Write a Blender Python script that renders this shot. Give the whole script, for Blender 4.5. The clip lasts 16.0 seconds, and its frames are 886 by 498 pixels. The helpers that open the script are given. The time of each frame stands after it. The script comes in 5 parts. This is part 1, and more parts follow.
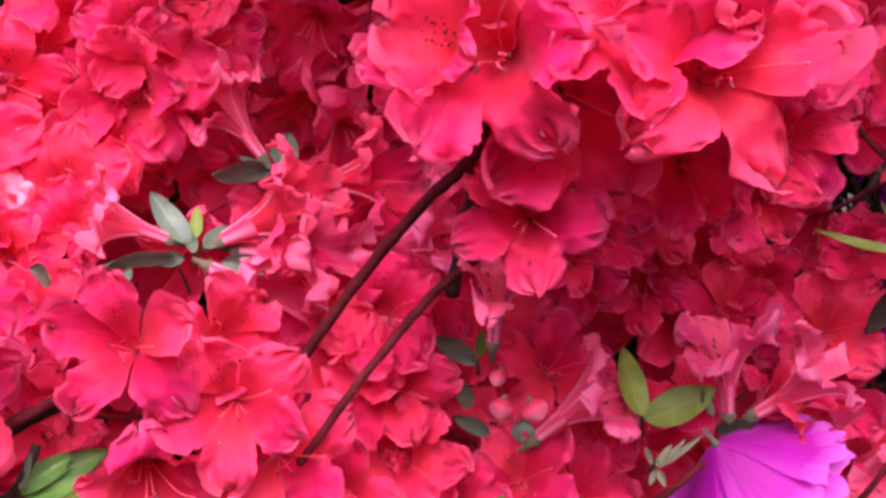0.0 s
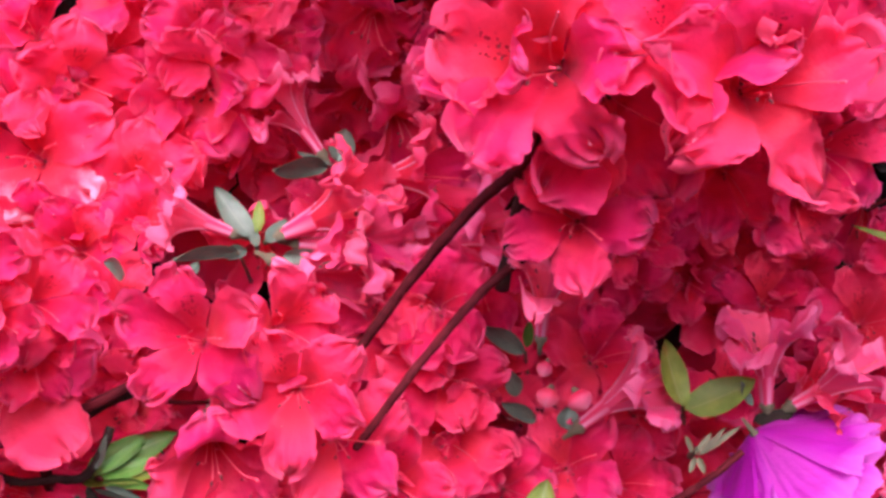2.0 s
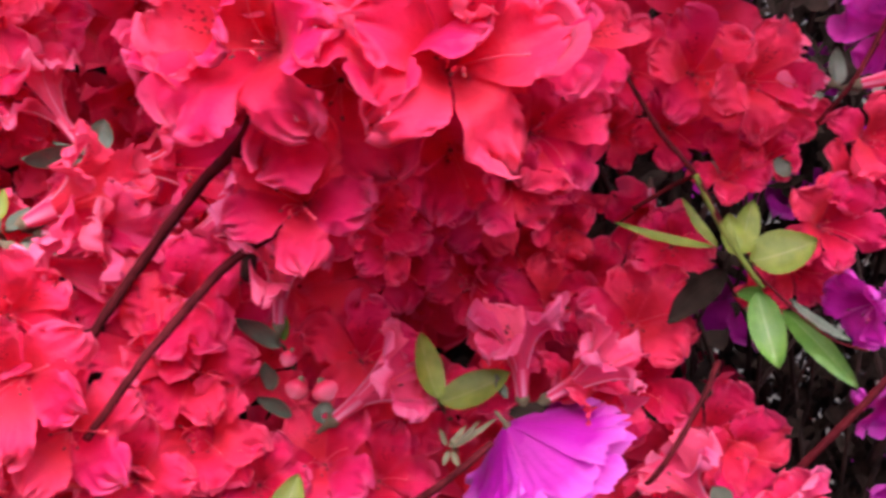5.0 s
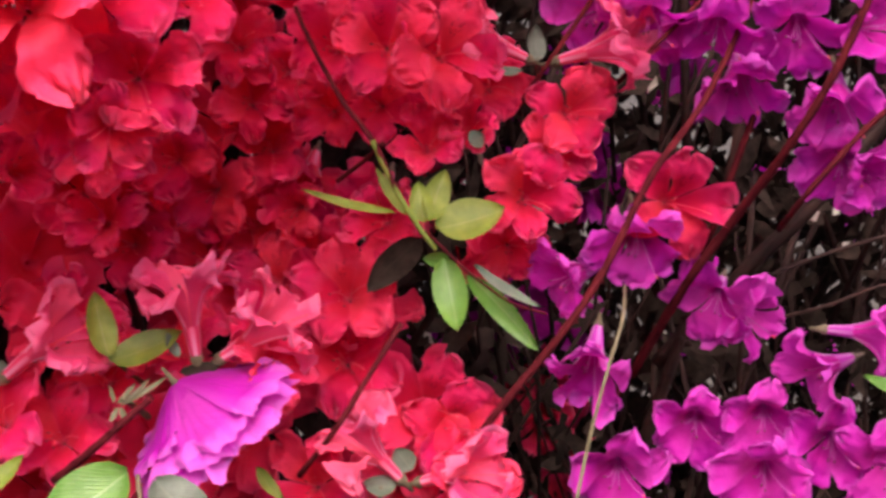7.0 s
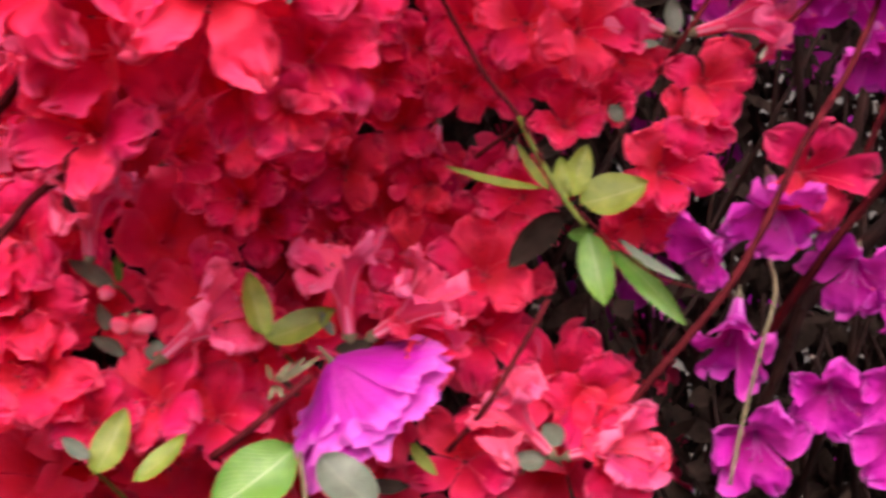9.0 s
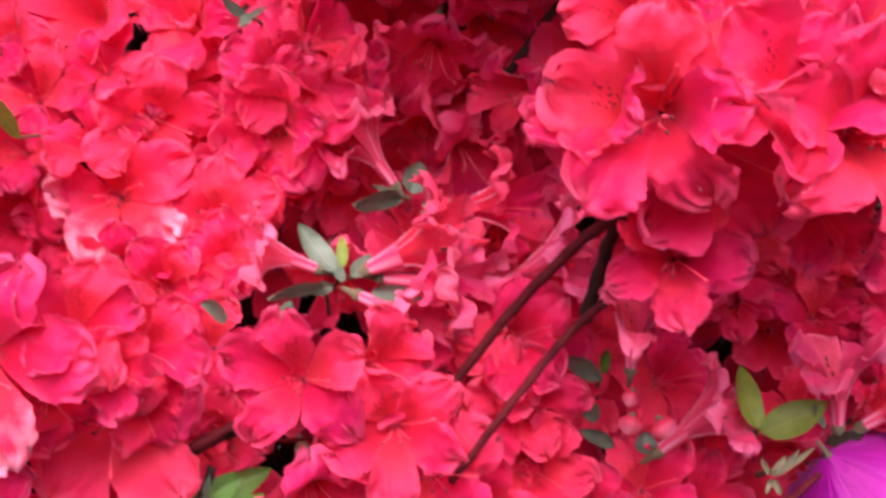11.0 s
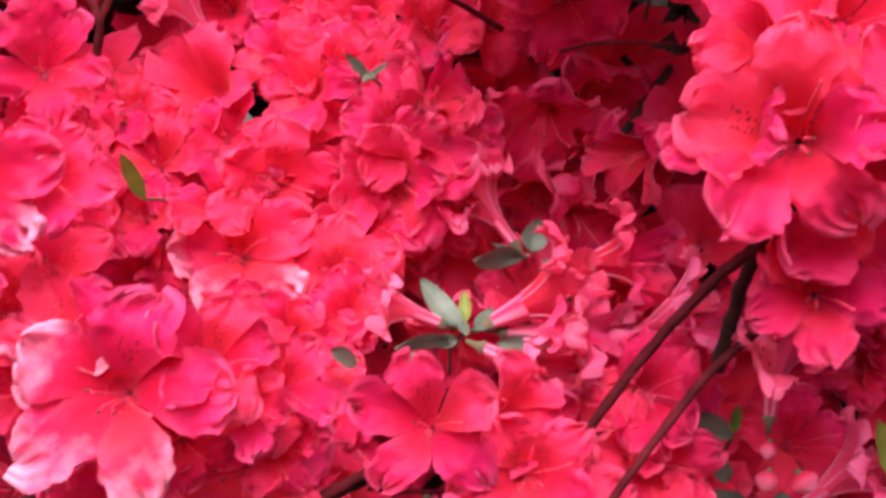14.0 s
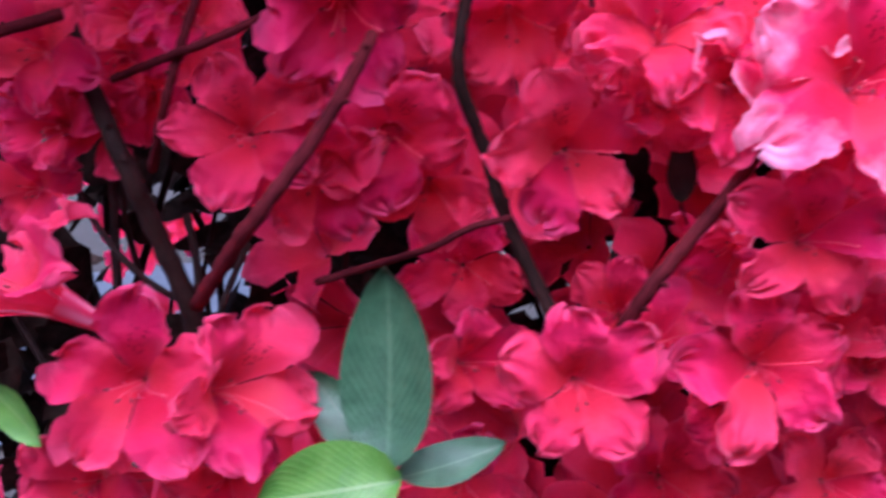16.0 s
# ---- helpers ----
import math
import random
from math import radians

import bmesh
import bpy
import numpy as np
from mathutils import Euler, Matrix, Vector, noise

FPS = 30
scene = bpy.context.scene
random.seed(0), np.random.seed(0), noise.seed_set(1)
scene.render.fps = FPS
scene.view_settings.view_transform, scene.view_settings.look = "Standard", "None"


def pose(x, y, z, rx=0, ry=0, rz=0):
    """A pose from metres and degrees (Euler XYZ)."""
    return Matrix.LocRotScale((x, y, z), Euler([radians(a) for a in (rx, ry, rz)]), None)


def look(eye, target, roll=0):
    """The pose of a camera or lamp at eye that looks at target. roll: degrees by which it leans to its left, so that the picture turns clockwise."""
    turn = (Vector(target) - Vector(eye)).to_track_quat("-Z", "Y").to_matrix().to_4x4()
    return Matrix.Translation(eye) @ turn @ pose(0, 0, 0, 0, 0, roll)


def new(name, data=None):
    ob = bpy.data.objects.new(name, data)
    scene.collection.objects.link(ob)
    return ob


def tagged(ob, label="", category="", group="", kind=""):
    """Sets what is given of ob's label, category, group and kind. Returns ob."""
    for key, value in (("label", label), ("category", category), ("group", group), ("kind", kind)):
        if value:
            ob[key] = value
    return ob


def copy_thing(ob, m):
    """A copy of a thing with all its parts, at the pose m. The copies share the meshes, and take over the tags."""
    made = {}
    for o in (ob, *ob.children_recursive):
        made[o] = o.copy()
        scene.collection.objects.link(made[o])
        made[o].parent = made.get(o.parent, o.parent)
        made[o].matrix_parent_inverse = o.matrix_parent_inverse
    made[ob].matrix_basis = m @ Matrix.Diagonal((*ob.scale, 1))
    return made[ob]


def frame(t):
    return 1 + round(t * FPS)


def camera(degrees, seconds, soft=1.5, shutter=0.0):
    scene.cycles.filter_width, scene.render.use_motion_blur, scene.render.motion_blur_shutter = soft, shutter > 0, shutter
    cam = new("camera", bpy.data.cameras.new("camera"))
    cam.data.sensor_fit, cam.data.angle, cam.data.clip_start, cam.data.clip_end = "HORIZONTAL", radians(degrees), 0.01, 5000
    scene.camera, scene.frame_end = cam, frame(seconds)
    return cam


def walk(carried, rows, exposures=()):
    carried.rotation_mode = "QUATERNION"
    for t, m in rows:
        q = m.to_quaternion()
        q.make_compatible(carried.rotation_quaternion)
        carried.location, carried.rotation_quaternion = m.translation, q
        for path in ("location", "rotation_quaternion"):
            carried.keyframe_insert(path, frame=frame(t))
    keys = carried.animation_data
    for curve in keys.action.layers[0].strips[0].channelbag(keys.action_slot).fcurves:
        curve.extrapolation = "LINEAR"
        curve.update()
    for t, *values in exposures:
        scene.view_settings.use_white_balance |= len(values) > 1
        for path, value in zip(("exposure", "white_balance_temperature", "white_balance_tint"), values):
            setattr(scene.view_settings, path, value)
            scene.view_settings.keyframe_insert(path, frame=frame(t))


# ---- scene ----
cam = camera(40.00, 16.0, soft=3.0, shutter=0.5)
PATH = [
    (0, pose(0.0325, -0.2952, 0.9454, 73.61, 4.82, -1.79)),
    (0.5, pose(0.0333, -0.2987, 0.9451, 73.57, 4.79, -1.24)),
    (1, pose(0.0341, -0.3026, 0.9454, 73.57, 4.96, -0.35)),
    (1.5, pose(0.0361, -0.3067, 0.9508, 72.96, 5.05, 0.36)),
    (2, pose(0.0319, -0.3067, 0.9566, 72.28, 4.99, 0.43)),
    (2.5, pose(0.0286, -0.3065, 0.9573, 72.20, 5.01, 0.50)),
    (3, pose(0.0288, -0.3061, 0.9567, 72.16, 4.99, 0.69)),
    (3.5, pose(0.0247, -0.3030, 0.9581, 72.10, 4.96, 0.56)),
    (4, pose(0.0381, -0.3082, 0.9506, 73.18, 5.44, 0.94)),
    (4.5, pose(0.0596, -0.3099, 0.9489, 73.17, 4.66, -1.22)),
    (5, pose(0.0730, -0.3089, 0.9404, 73.76, 3.43, -3.68)),
    (5.2, pose(0.0798, -0.3100, 0.9403, 73.76, 3.27, -3.82)),
    (7.3, pose(0.1686, -0.3301, 0.9086, 76.57, 3.38, -4.20)),
    (7.5, pose(0.1712, -0.3298, 0.9081, 76.57, 3.34, -4.76)),
    (8, pose(0.1720, -0.3307, 0.9062, 76.57, 3.55, -5.39)),
    (8.5, pose(0.1462, -0.3224, 0.9246, 73.28, 2.66, -6.76)),
    (9, pose(0.1284, -0.3275, 0.9166, 74.88, 4.48, -2.56)),
    (9.5, pose(0.0649, -0.3087, 0.9486, 70.08, 3.72, -3.89)),
    (10, pose(0.0310, -0.3070, 0.9474, 71.34, 4.77, -2.16)),
    (10.2, pose(0.0226, -0.3059, 0.9500, 71.30, 4.84, -1.92)),
    (12.3, pose(-0.0084, -0.3117, 1.0024, 72.83, 6.26, -0.70)),
    (12.5, pose(-0.0074, -0.3113, 1.0009, 73.28, 6.19, -0.50)),
    (13, pose(-0.0083, -0.3091, 0.9829, 75.25, 6.09, -0.55)),
    (13.5, pose(-0.0120, -0.3091, 0.9761, 76.33, 6.53, 0.39)),
    (14, pose(-0.0166, -0.3108, 0.9520, 78.22, 6.92, 1.48)),
    (14.5, pose(-0.0495, -0.3119, 0.9302, 79.70, 6.80, 1.78)),
    (15, pose(-0.0904, -0.3036, 0.9119, 79.13, 6.39, 3.08)),
    (15.5, pose(-0.1309, -0.3035, 0.9050, 79.11, 6.35, 3.68)),
    (16, pose(-0.1662, -0.3058, 0.8926, 80.59, 6.30, 3.44)),
]
EXPOSURES = [
    (0, 1.5, 5600, 15), (3.5, 1.53, 5300, 16), (5, 1.5, 5800, 14), (7.3, 1.6, 6500, 13), (9, 1.58, 6500, 13),
    (10, 1.5, 6100, 14), (12.3, 1.45, 5900, 9), (14.5, 1.48, 5800, 11), (15.2, 1.5, 5300, 14), (16, 1.42, 4700, 21),
]
walk(cam, PATH, EXPOSURES)

# world, sun
world = bpy.data.worlds.new("sky")
scene.world = world
world.use_nodes = True
wn = world.node_tree.nodes
sky = wn.new("ShaderNodeTexSky")
sky.sky_type, sky.sun_disc = "NISHITA", False
sky.sun_elevation, sky.sun_rotation = radians(58.5), radians(176)
sky.air_density, sky.dust_density, sky.ozone_density = 0.6, 8.0, 0.0
world.node_tree.links.new(sky.outputs[0], wn["Background"].inputs[0])
wn["Background"].inputs[1].default_value = 0.15
sun_data = bpy.data.lights.new("sun", "SUN")
sun_data.energy, sun_data.angle, sun_data.color = 1.1, radians(70), (1.0, 0.95, 0.92)
sun = new("sun", sun_data)
sun.matrix_basis = look((0.1, -1.55, 2.55), (0, 0, 0))


# materials
def material(name):
    m = bpy.data.materials.new(name)
    m.use_nodes = True
    return m, m.node_tree.nodes, m.node_tree.links, m.node_tree.nodes["Principled BSDF"]


def ramp(nodes, stops, interp="LINEAR"):
    r = nodes.new("ShaderNodeValToRGB")
    r.color_ramp.interpolation = interp
    while len(r.color_ramp.elements) < len(stops):
        r.color_ramp.elements.new(0.5)
    for e, (p, c) in zip(r.color_ramp.elements, stops):
        e.position, e.color = p, (*c, 1.0)
    return r


def mix(nodes, links, kind, fac, a, b):
    m = nodes.new("ShaderNodeMix")
    m.data_type, m.blend_type = "RGBA", kind
    for socket, v in ((m.inputs[0], fac), (m.inputs[6], a), (m.inputs[7], b)):
        if isinstance(v, (int, float)):
            socket.default_value = v
        elif isinstance(v, tuple):
            socket.default_value = (*v, 1.0)
        else:
            links.new(v, socket)
    return m.outputs[2]


def math_node(nodes, links, op, a, b=0.0, c=0.0):
    m = nodes.new("ShaderNodeMath")
    m.operation = op
    for socket, v in zip(m.inputs, (a, b, c)):
        if isinstance(v, (int, float)):
            socket.default_value = v
        else:
            links.new(v, socket)
    return m.outputs[0]


def noise_node(nodes, links, vector, scale, detail=3.0, rough=0.55):
    n = nodes.new("ShaderNodeTexNoise")
    n.inputs["Scale"].default_value, n.inputs["Detail"].default_value, n.inputs["Roughness"].default_value = scale, detail, rough
    if vector is not None:
        links.new(vector, n.inputs["Vector"])
    return n.outputs[0]


def petal_material(name, deep, main, pale, spots=None, faded=None):
    """Thin wet petal: deeper throat, fine veins along the lobe, paler margin, light shining through."""
    m, n, l, bsdf = material(name)
    uv, info, obj = n.new("ShaderNodeTexCoord"), n.new("ShaderNodeObjectInfo"), n.new("ShaderNodeTexCoord")
    sep = n.new("ShaderNodeSeparateXYZ")
    l.new(uv.outputs["UV"], sep.inputs[0])
    u, v = sep.outputs[0], sep.outputs[1]
    # the pale tip also paints in some wet sheen on the outer lobe
    along = ramp(n, [(0.0, pale), (0.18, deep), (0.46, deep), (0.72, main), (0.84, main), (1.0, pale)])
    l.new(u, along.inputs[0])
    blot = ramp(n, [(0.3, (0.93, 0.86, 0.9)), (0.7, (1.0, 1.0, 1.0))])
    l.new(noise_node(n, l, obj.outputs["Object"], 4.0, 3.0), blot.inputs[0])
    col = mix(n, l, "MULTIPLY", 1.0, along.outputs[0], blot.outputs[0])
    margin = ramp(n, [(0.32, (0, 0, 0)), (0.5, (1, 1, 1))])
    l.new(math_node(n, l, "ABSOLUTE", math_node(n, l, "SUBTRACT", v, 0.5)), margin.inputs[0])
    col = mix(n, l, "MIX", math_node(n, l, "MULTIPLY", math_node(n, l, "MULTIPLY", margin.outputs[0], u), 0.45), col, pale)
    # fine veins fanning out
    vein = n.new("ShaderNodeTexWave")
    vein.wave_type, vein.bands_direction = "BANDS", "Y"
    vein.inputs["Scale"].default_value, vein.inputs["Distortion"].default_value = 4.5, 1.6
    vein.inputs["Detail"].default_value = 2.0
    l.new(uv.outputs["UV"], vein.inputs["Vector"])
    vr = ramp(n, [(0.0, (0.94, 0.86, 0.88)), (0.5, (1, 1, 1))])
    l.new(vein.outputs[0], vr.inputs[0])
    col = mix(n, l, "MULTIPLY", 0.16, col, vr.outputs[0])
    # some petals are paler than others: fading, and wet sheen put into the colour
    wash = math_node(n, l, "MULTIPLY", math_node(n, l, "POWER", info.outputs["Random"], 2.0), 0.34)
    col = mix(n, l, "MIX", wash, col, pale)
    hs = n.new("ShaderNodeHueSaturation")
    l.new(math_node(n, l, "MULTIPLY_ADD", info.outputs["Random"], 0.16, 0.88), hs.inputs["Value"])
    l.new(math_node(n, l, "MULTIPLY_ADD", info.outputs["Random"], 0.016, 0.492), hs.inputs["Hue"])
    l.new(col, hs.inputs["Color"])
    col = hs.outputs[0]
    if spots:
        mp = n.new("ShaderNodeMapping")
        mp.inputs["Scale"].default_value = (26.0, 13.0, 1.0)
        l.new(uv.outputs["UV"], mp.inputs[0])
        vo = n.new("ShaderNodeTexVoronoi")
        vo.inputs["Scale"].default_value = 1.0
        l.new(mp.outputs[0], vo.inputs["Vector"])
        dots = math_node(n, l, "LESS_THAN", vo.outputs["Distance"], 0.3)
        band = ramp(n, [(0.34, (0, 0, 0)), (0.4, (1, 1, 1)), (0.6, (1, 1, 1)), (0.68, (0, 0, 0))])
        l.new(u, band.inputs[0])
        side = math_node(n, l, "LESS_THAN", math_node(n, l, "ABSOLUTE", math_node(n, l, "SUBTRACT", v, 0.5)), 0.2)
        fac = math_node(n, l, "MULTIPLY", math_node(n, l, "MULTIPLY", dots, band.outputs[0]), math_node(n, l, "MULTIPLY", side, 0.85))
        col = mix(n, l, "MIX", fac, col, spots)
    if faded:
        worn = ramp(n, [(0.5, (0, 0, 0)), (0.74, (1, 1, 1))])
        l.new(math_node(n, l, "ADD", math_node(n, l, "MULTIPLY", u, 0.42), math_node(n, l, "MULTIPLY", noise_node(n, l, obj.outputs["Object"], 2.6, 4.0), 0.5)), worn.inputs[0])
        col = mix(n, l, "MIX", math_node(n, l, "MULTIPLY", worn.outputs[0], 0.6), col, faded)
    l.new(col, bsdf.inputs["Base Color"])
    bsdf.inputs["Roughness"].default_value = 0.42
    bsdf.inputs["Specular IOR Level"].default_value = 0.2
    bsdf.inputs["Sheen Weight"].default_value, bsdf.inputs["Sheen Roughness"].default_value = 0.1, 0.4
    bsdf.inputs["Sheen Tint"].default_value = (1.0, 0.82, 0.86, 1.0)
    rough = ramp(n, [(0.35, (0.5, 0.5, 0.5)), (0.65, (0.75, 0.75, 0.75))])
    l.new(noise_node(n, l, obj.outputs["Object"], 3.0, 2.0), rough.inputs[0])
    l.new(rough.outputs[0], bsdf.inputs["Roughness"])
    bump = n.new("ShaderNodeBump")
    bump.inputs["Strength"].default_value, bump.inputs["Distance"].default_value = 0.14, 0.013
    h = noise_node(n, l, obj.outputs["Object"], 3.6, 4.0)
    l.new(h, bump.inputs["Height"])
    l.new(bump.outputs[0], bsdf.inputs["Normal"])
    tr, ms = n.new("ShaderNodeBsdfTranslucent"), n.new("ShaderNodeMixShader")
    l.new(col, tr.inputs[0])
    l.new(bump.outputs[0], tr.inputs[1])
    ms.inputs[0].default_value = 0.5
    l.new(bsdf.outputs[0], ms.inputs[1])
    l.new(tr.outputs[0], ms.inputs[2])
    l.new(ms.outputs[0], n["Material Output"].inputs[0])
    return m


def tube_material(name, main, pale):
    """Outside of the flower tube: pale ribs between coloured stripes."""
    m, n, l, bsdf = material(name)
    uv = n.new("ShaderNodeTexCoord")
    sep = n.new("ShaderNodeSeparateXYZ")
    l.new(uv.outputs["UV"], sep.inputs[0])
    stripe = math_node(n, l, "ABSOLUTE", math_node(n, l, "SINE", math_node(n, l, "MULTIPLY", sep.outputs[1], math.pi * 5)))
    lift = math_node(n, l, "SUBTRACT", 1.12, math_node(n, l, "MULTIPLY", sep.outputs[0], 0.75))
    fac = math_node(n, l, "MULTIPLY", math_node(n, l, "POWER", stripe, 2.2), lift)
    col = mix(n, l, "MIX", fac, main, pale)
    l.new(col, bsdf.inputs["Base Color"])
    bsdf.inputs["Roughness"].default_value = 0.4
    tr, ms = n.new("ShaderNodeBsdfTranslucent"), n.new("ShaderNodeMixShader")
    l.new(col, tr.inputs[0])
    ms.inputs[0].default_value = 0.4
    l.new(bsdf.outputs[0], ms.inputs[1])
    l.new(tr.outputs[0], ms.inputs[2])
    l.new(ms.outputs[0], n["Material Output"].inputs[0])
    return m


def plain_material(name, a, b, scale, rough, bump_depth=0.0, thin=0.0, wet=0.5):
    m, n, l, bsdf = material(name)
    tc, info = n.new("ShaderNodeTexCoord"), n.new("ShaderNodeObjectInfo")
    f = noise_node(n, l, tc.outputs["Object"], scale, 5.0, 0.65)
    r = ramp(n, [(0.3, a), (0.7, b)])
    l.new(f, r.inputs[0])
    hs = n.new("ShaderNodeHueSaturation")
    l.new(math_node(n, l, "MULTIPLY_ADD", info.outputs["Random"], 0.4, 0.8), hs.inputs["Value"])
    l.new(r.outputs[0], hs.inputs["Color"])
    l.new(hs.outputs[0], bsdf.inputs["Base Color"])
    bsdf.inputs["Roughness"].default_value, bsdf.inputs["Specular IOR Level"].default_value = rough, wet
    if bump_depth:
        bu = n.new("ShaderNodeBump")
        bu.inputs["Distance"].default_value, bu.inputs["Strength"].default_value = bump_depth, 0.8
        l.new(noise_node(n, l, tc.outputs["Object"], scale * 3, 4.0), bu.inputs["Height"])
        l.new(bu.outputs[0], bsdf.inputs["Normal"])
    if thin:
        tr, ms = n.new("ShaderNodeBsdfTranslucent"), n.new("ShaderNodeMixShader")
        l.new(hs.outputs[0], tr.inputs[0])
        ms.inputs[0].default_value = thin
        l.new(bsdf.outputs[0], ms.inputs[1])
        l.new(tr.outputs[0], ms.inputs[2])
        l.new(ms.outputs[0], n["Material Output"].inputs[0])
    return m


def leaf_material(name, a, b, vein, rough=0.4, thin=0.25, wet=0.5):
    """Leaf blade with a paler midrib and side veins."""
    m, n, l, bsdf = material(name)
    uv, tc, info = n.new("ShaderNodeTexCoord"), n.new("ShaderNodeTexCoord"), n.new("ShaderNodeObjectInfo")
    sep = n.new("ShaderNodeSeparateXYZ")
    l.new(uv.outputs["UV"], sep.inputs[0])
    r = ramp(n, [(0.3, a), (0.7, b)])
    l.new(noise_node(n, l, tc.outputs["Object"], 180.0, 4.0), r.inputs[0])
    off = math_node(n, l, "ABSOLUTE", math_node(n, l, "SUBTRACT", sep.outputs[1], 0.5))
    rib = math_node(n, l, "LESS_THAN", off, 0.022)
    slant = math_node(n, l, "SUBTRACT", math_node(n, l, "MULTIPLY", sep.outputs[0], 44.0), math_node(n, l, "MULTIPLY", off, 38.0))
    side = math_node(n, l, "POWER", math_node(n, l, "ABSOLUTE", math_node(n, l, "SINE", slant)), 12.0)
    fac = math_node(n, l, "MAXIMUM", math_node(n, l, "MULTIPLY", rib, 0.45), math_node(n, l, "MULTIPLY", side, 0.16))
    col = mix(n, l, "MIX", fac, r.outputs[0], vein)
    hs = n.new("ShaderNodeHueSaturation")
    l.new(math_node(n, l, "MULTIPLY_ADD", info.outputs["Random"], 0.35, 0.82), hs.inputs["Value"])
    l.new(col, hs.inputs["Color"])
    l.new(hs.outputs[0], bsdf.inputs["Base Color"])
    bsdf.inputs["Roughness"].default_value, bsdf.inputs["Specular IOR Level"].default_value = rough, wet
    bu = n.new("ShaderNodeBump")
    bu.inputs["Distance"].default_value, bu.inputs["Strength"].default_value = 0.0006, 0.7
    l.new(math_node(n, l, "SUBTRACT", noise_node(n, l, tc.outputs["Object"], 300.0, 3.0), math_node(n, l, "MULTIPLY", fac, 1.5)), bu.inputs["Height"])
    l.new(bu.outputs[0], bsdf.inputs["Normal"])
    tr, ms = n.new("ShaderNodeBsdfTranslucent"), n.new("ShaderNodeMixShader")
    l.new(hs.outputs[0], tr.inputs[0])
    ms.inputs[0].default_value = thin
    l.new(bsdf.outputs[0], ms.inputs[1])
    l.new(tr.outputs[0], ms.inputs[2])
    l.new(ms.outputs[0], n["Material Output"].inputs[0])
    return m


RED_DEEP, RED, RED_PALE = (0.75, 0.006, 0.055), (0.82, 0.0145, 0.125), (0.88, 0.095, 0.25)
VIO_DEEP, VIO, VIO_PALE = (0.57, 0.006, 0.33), (0.69, 0.016, 0.49), (0.76, 0.11, 0.66)
red_petal = petal_material("red_petal", RED_DEEP, RED, RED_PALE)
red_spotted = petal_material("red_petal_spotted", RED_DEEP, RED, RED_PALE, (0.16, 0.002, 0.015))
red_faded = petal_material("red_petal_faded", RED_DEEP, RED, RED_PALE, None, (0.96, 0.66, 0.88))
violet_petal = petal_material("violet_petal", VIO_DEEP, VIO, VIO_PALE)
violet_bell = petal_material("violet_bell_petal", (0.5, 0.005, 0.4), (0.58, 0.008, 0.5), (0.8, 0.17, 0.74))
red_outer = petal_material("red_petal_outside", (0.84, 0.07, 0.2), (0.84, 0.055, 0.19), (0.93, 0.2, 0.4))
violet_spotted = petal_material("violet_petal_spotted", VIO_DEEP, VIO, VIO_PALE, (0.2, 0.0, 0.16))
red_tube = tube_material("red_tube", (0.78, 0.03, 0.14), (0.93, 0.4, 0.62))
violet_tube = tube_material("violet_tube", (0.48, 0.02, 0.42), (0.68, 0.3, 0.62))
red_thread = plain_material("red_thread", (0.72, 0.02, 0.07), (0.82, 0.09, 0.16), 60, 0.4)
violet_thread = plain_material("violet_thread", (0.5, 0.05, 0.4), (0.6, 0.15, 0.5), 60, 0.4)
anther_mat = plain_material("anther", (0.06, 0.005, 0.01), (0.14, 0.02, 0.03), 90, 0.6)
calyx_mat = plain_material("calyx", (0.09, 0.08, 0.04), (0.2, 0.15, 0.09), 150, 0.6, 0.0004)
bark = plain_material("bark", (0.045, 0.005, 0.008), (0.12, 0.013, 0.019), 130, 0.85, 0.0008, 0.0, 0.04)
# darker copy of bark: shade among the inner stems is put into its colour
bark_dark = plain_material("shade_toned_bark", (0.01, 0.004, 0.004), (0.04, 0.016, 0.013), 90, 0.75, 0.001, 0.0, 0.2)
leaf_grey = leaf_material("grey_green_leaf", (0.08, 0.105, 0.075), (0.15, 0.178, 0.135), (0.22, 0.24, 0.18), 0.38, 0.2)
leaf_lime = leaf_material("young_green_leaf", (0.13, 0.19, 0.016), (0.25, 0.31, 0.04), (0.36, 0.38, 0.14), 0.42, 0.35)
leaf_fresh = leaf_material("fresh_green_leaf", (0.07, 0.19, 0.02), (0.13, 0.27, 0.04), (0.3, 0.4, 0.16), 0.35, 0.3)
leaf_deep = leaf_material("deep_green_leaf", (0.032, 0.085, 0.04), (0.065, 0.14, 0.07), (0.16, 0.25, 0.14), 0.32, 0.15)
# near-black: shrub-interior shade is put into this colour; dark shoot leaves share it
leaf_dark = leaf_material("shade_toned_leaf", (0.016, 0.011, 0.009), (0.045, 0.029, 0.024), (0.05, 0.035, 0.03), 0.9, 0.1, 0.05)
soil = plain_material("soil", (0.012, 0.009, 0.007), (0.06, 0.045, 0.035), 40, 0.8, 0.01)
paving = plain_material("wet_paving", (0.035, 0.035, 0.042), (0.07, 0.07, 0.08), 6, 0.45, 0.002)
litter = plain_material("leaf_litter", (0.12, 0.1, 0.08), (0.4, 0.34, 0.3), 60, 0.5)
drop_mat, dn, dl, db = material("water_drop")
db.inputs["Transmission Weight"].default_value, db.inputs["Roughness"].default_value, db.inputs["IOR"].default_value = 1.0, 0.02, 1.33


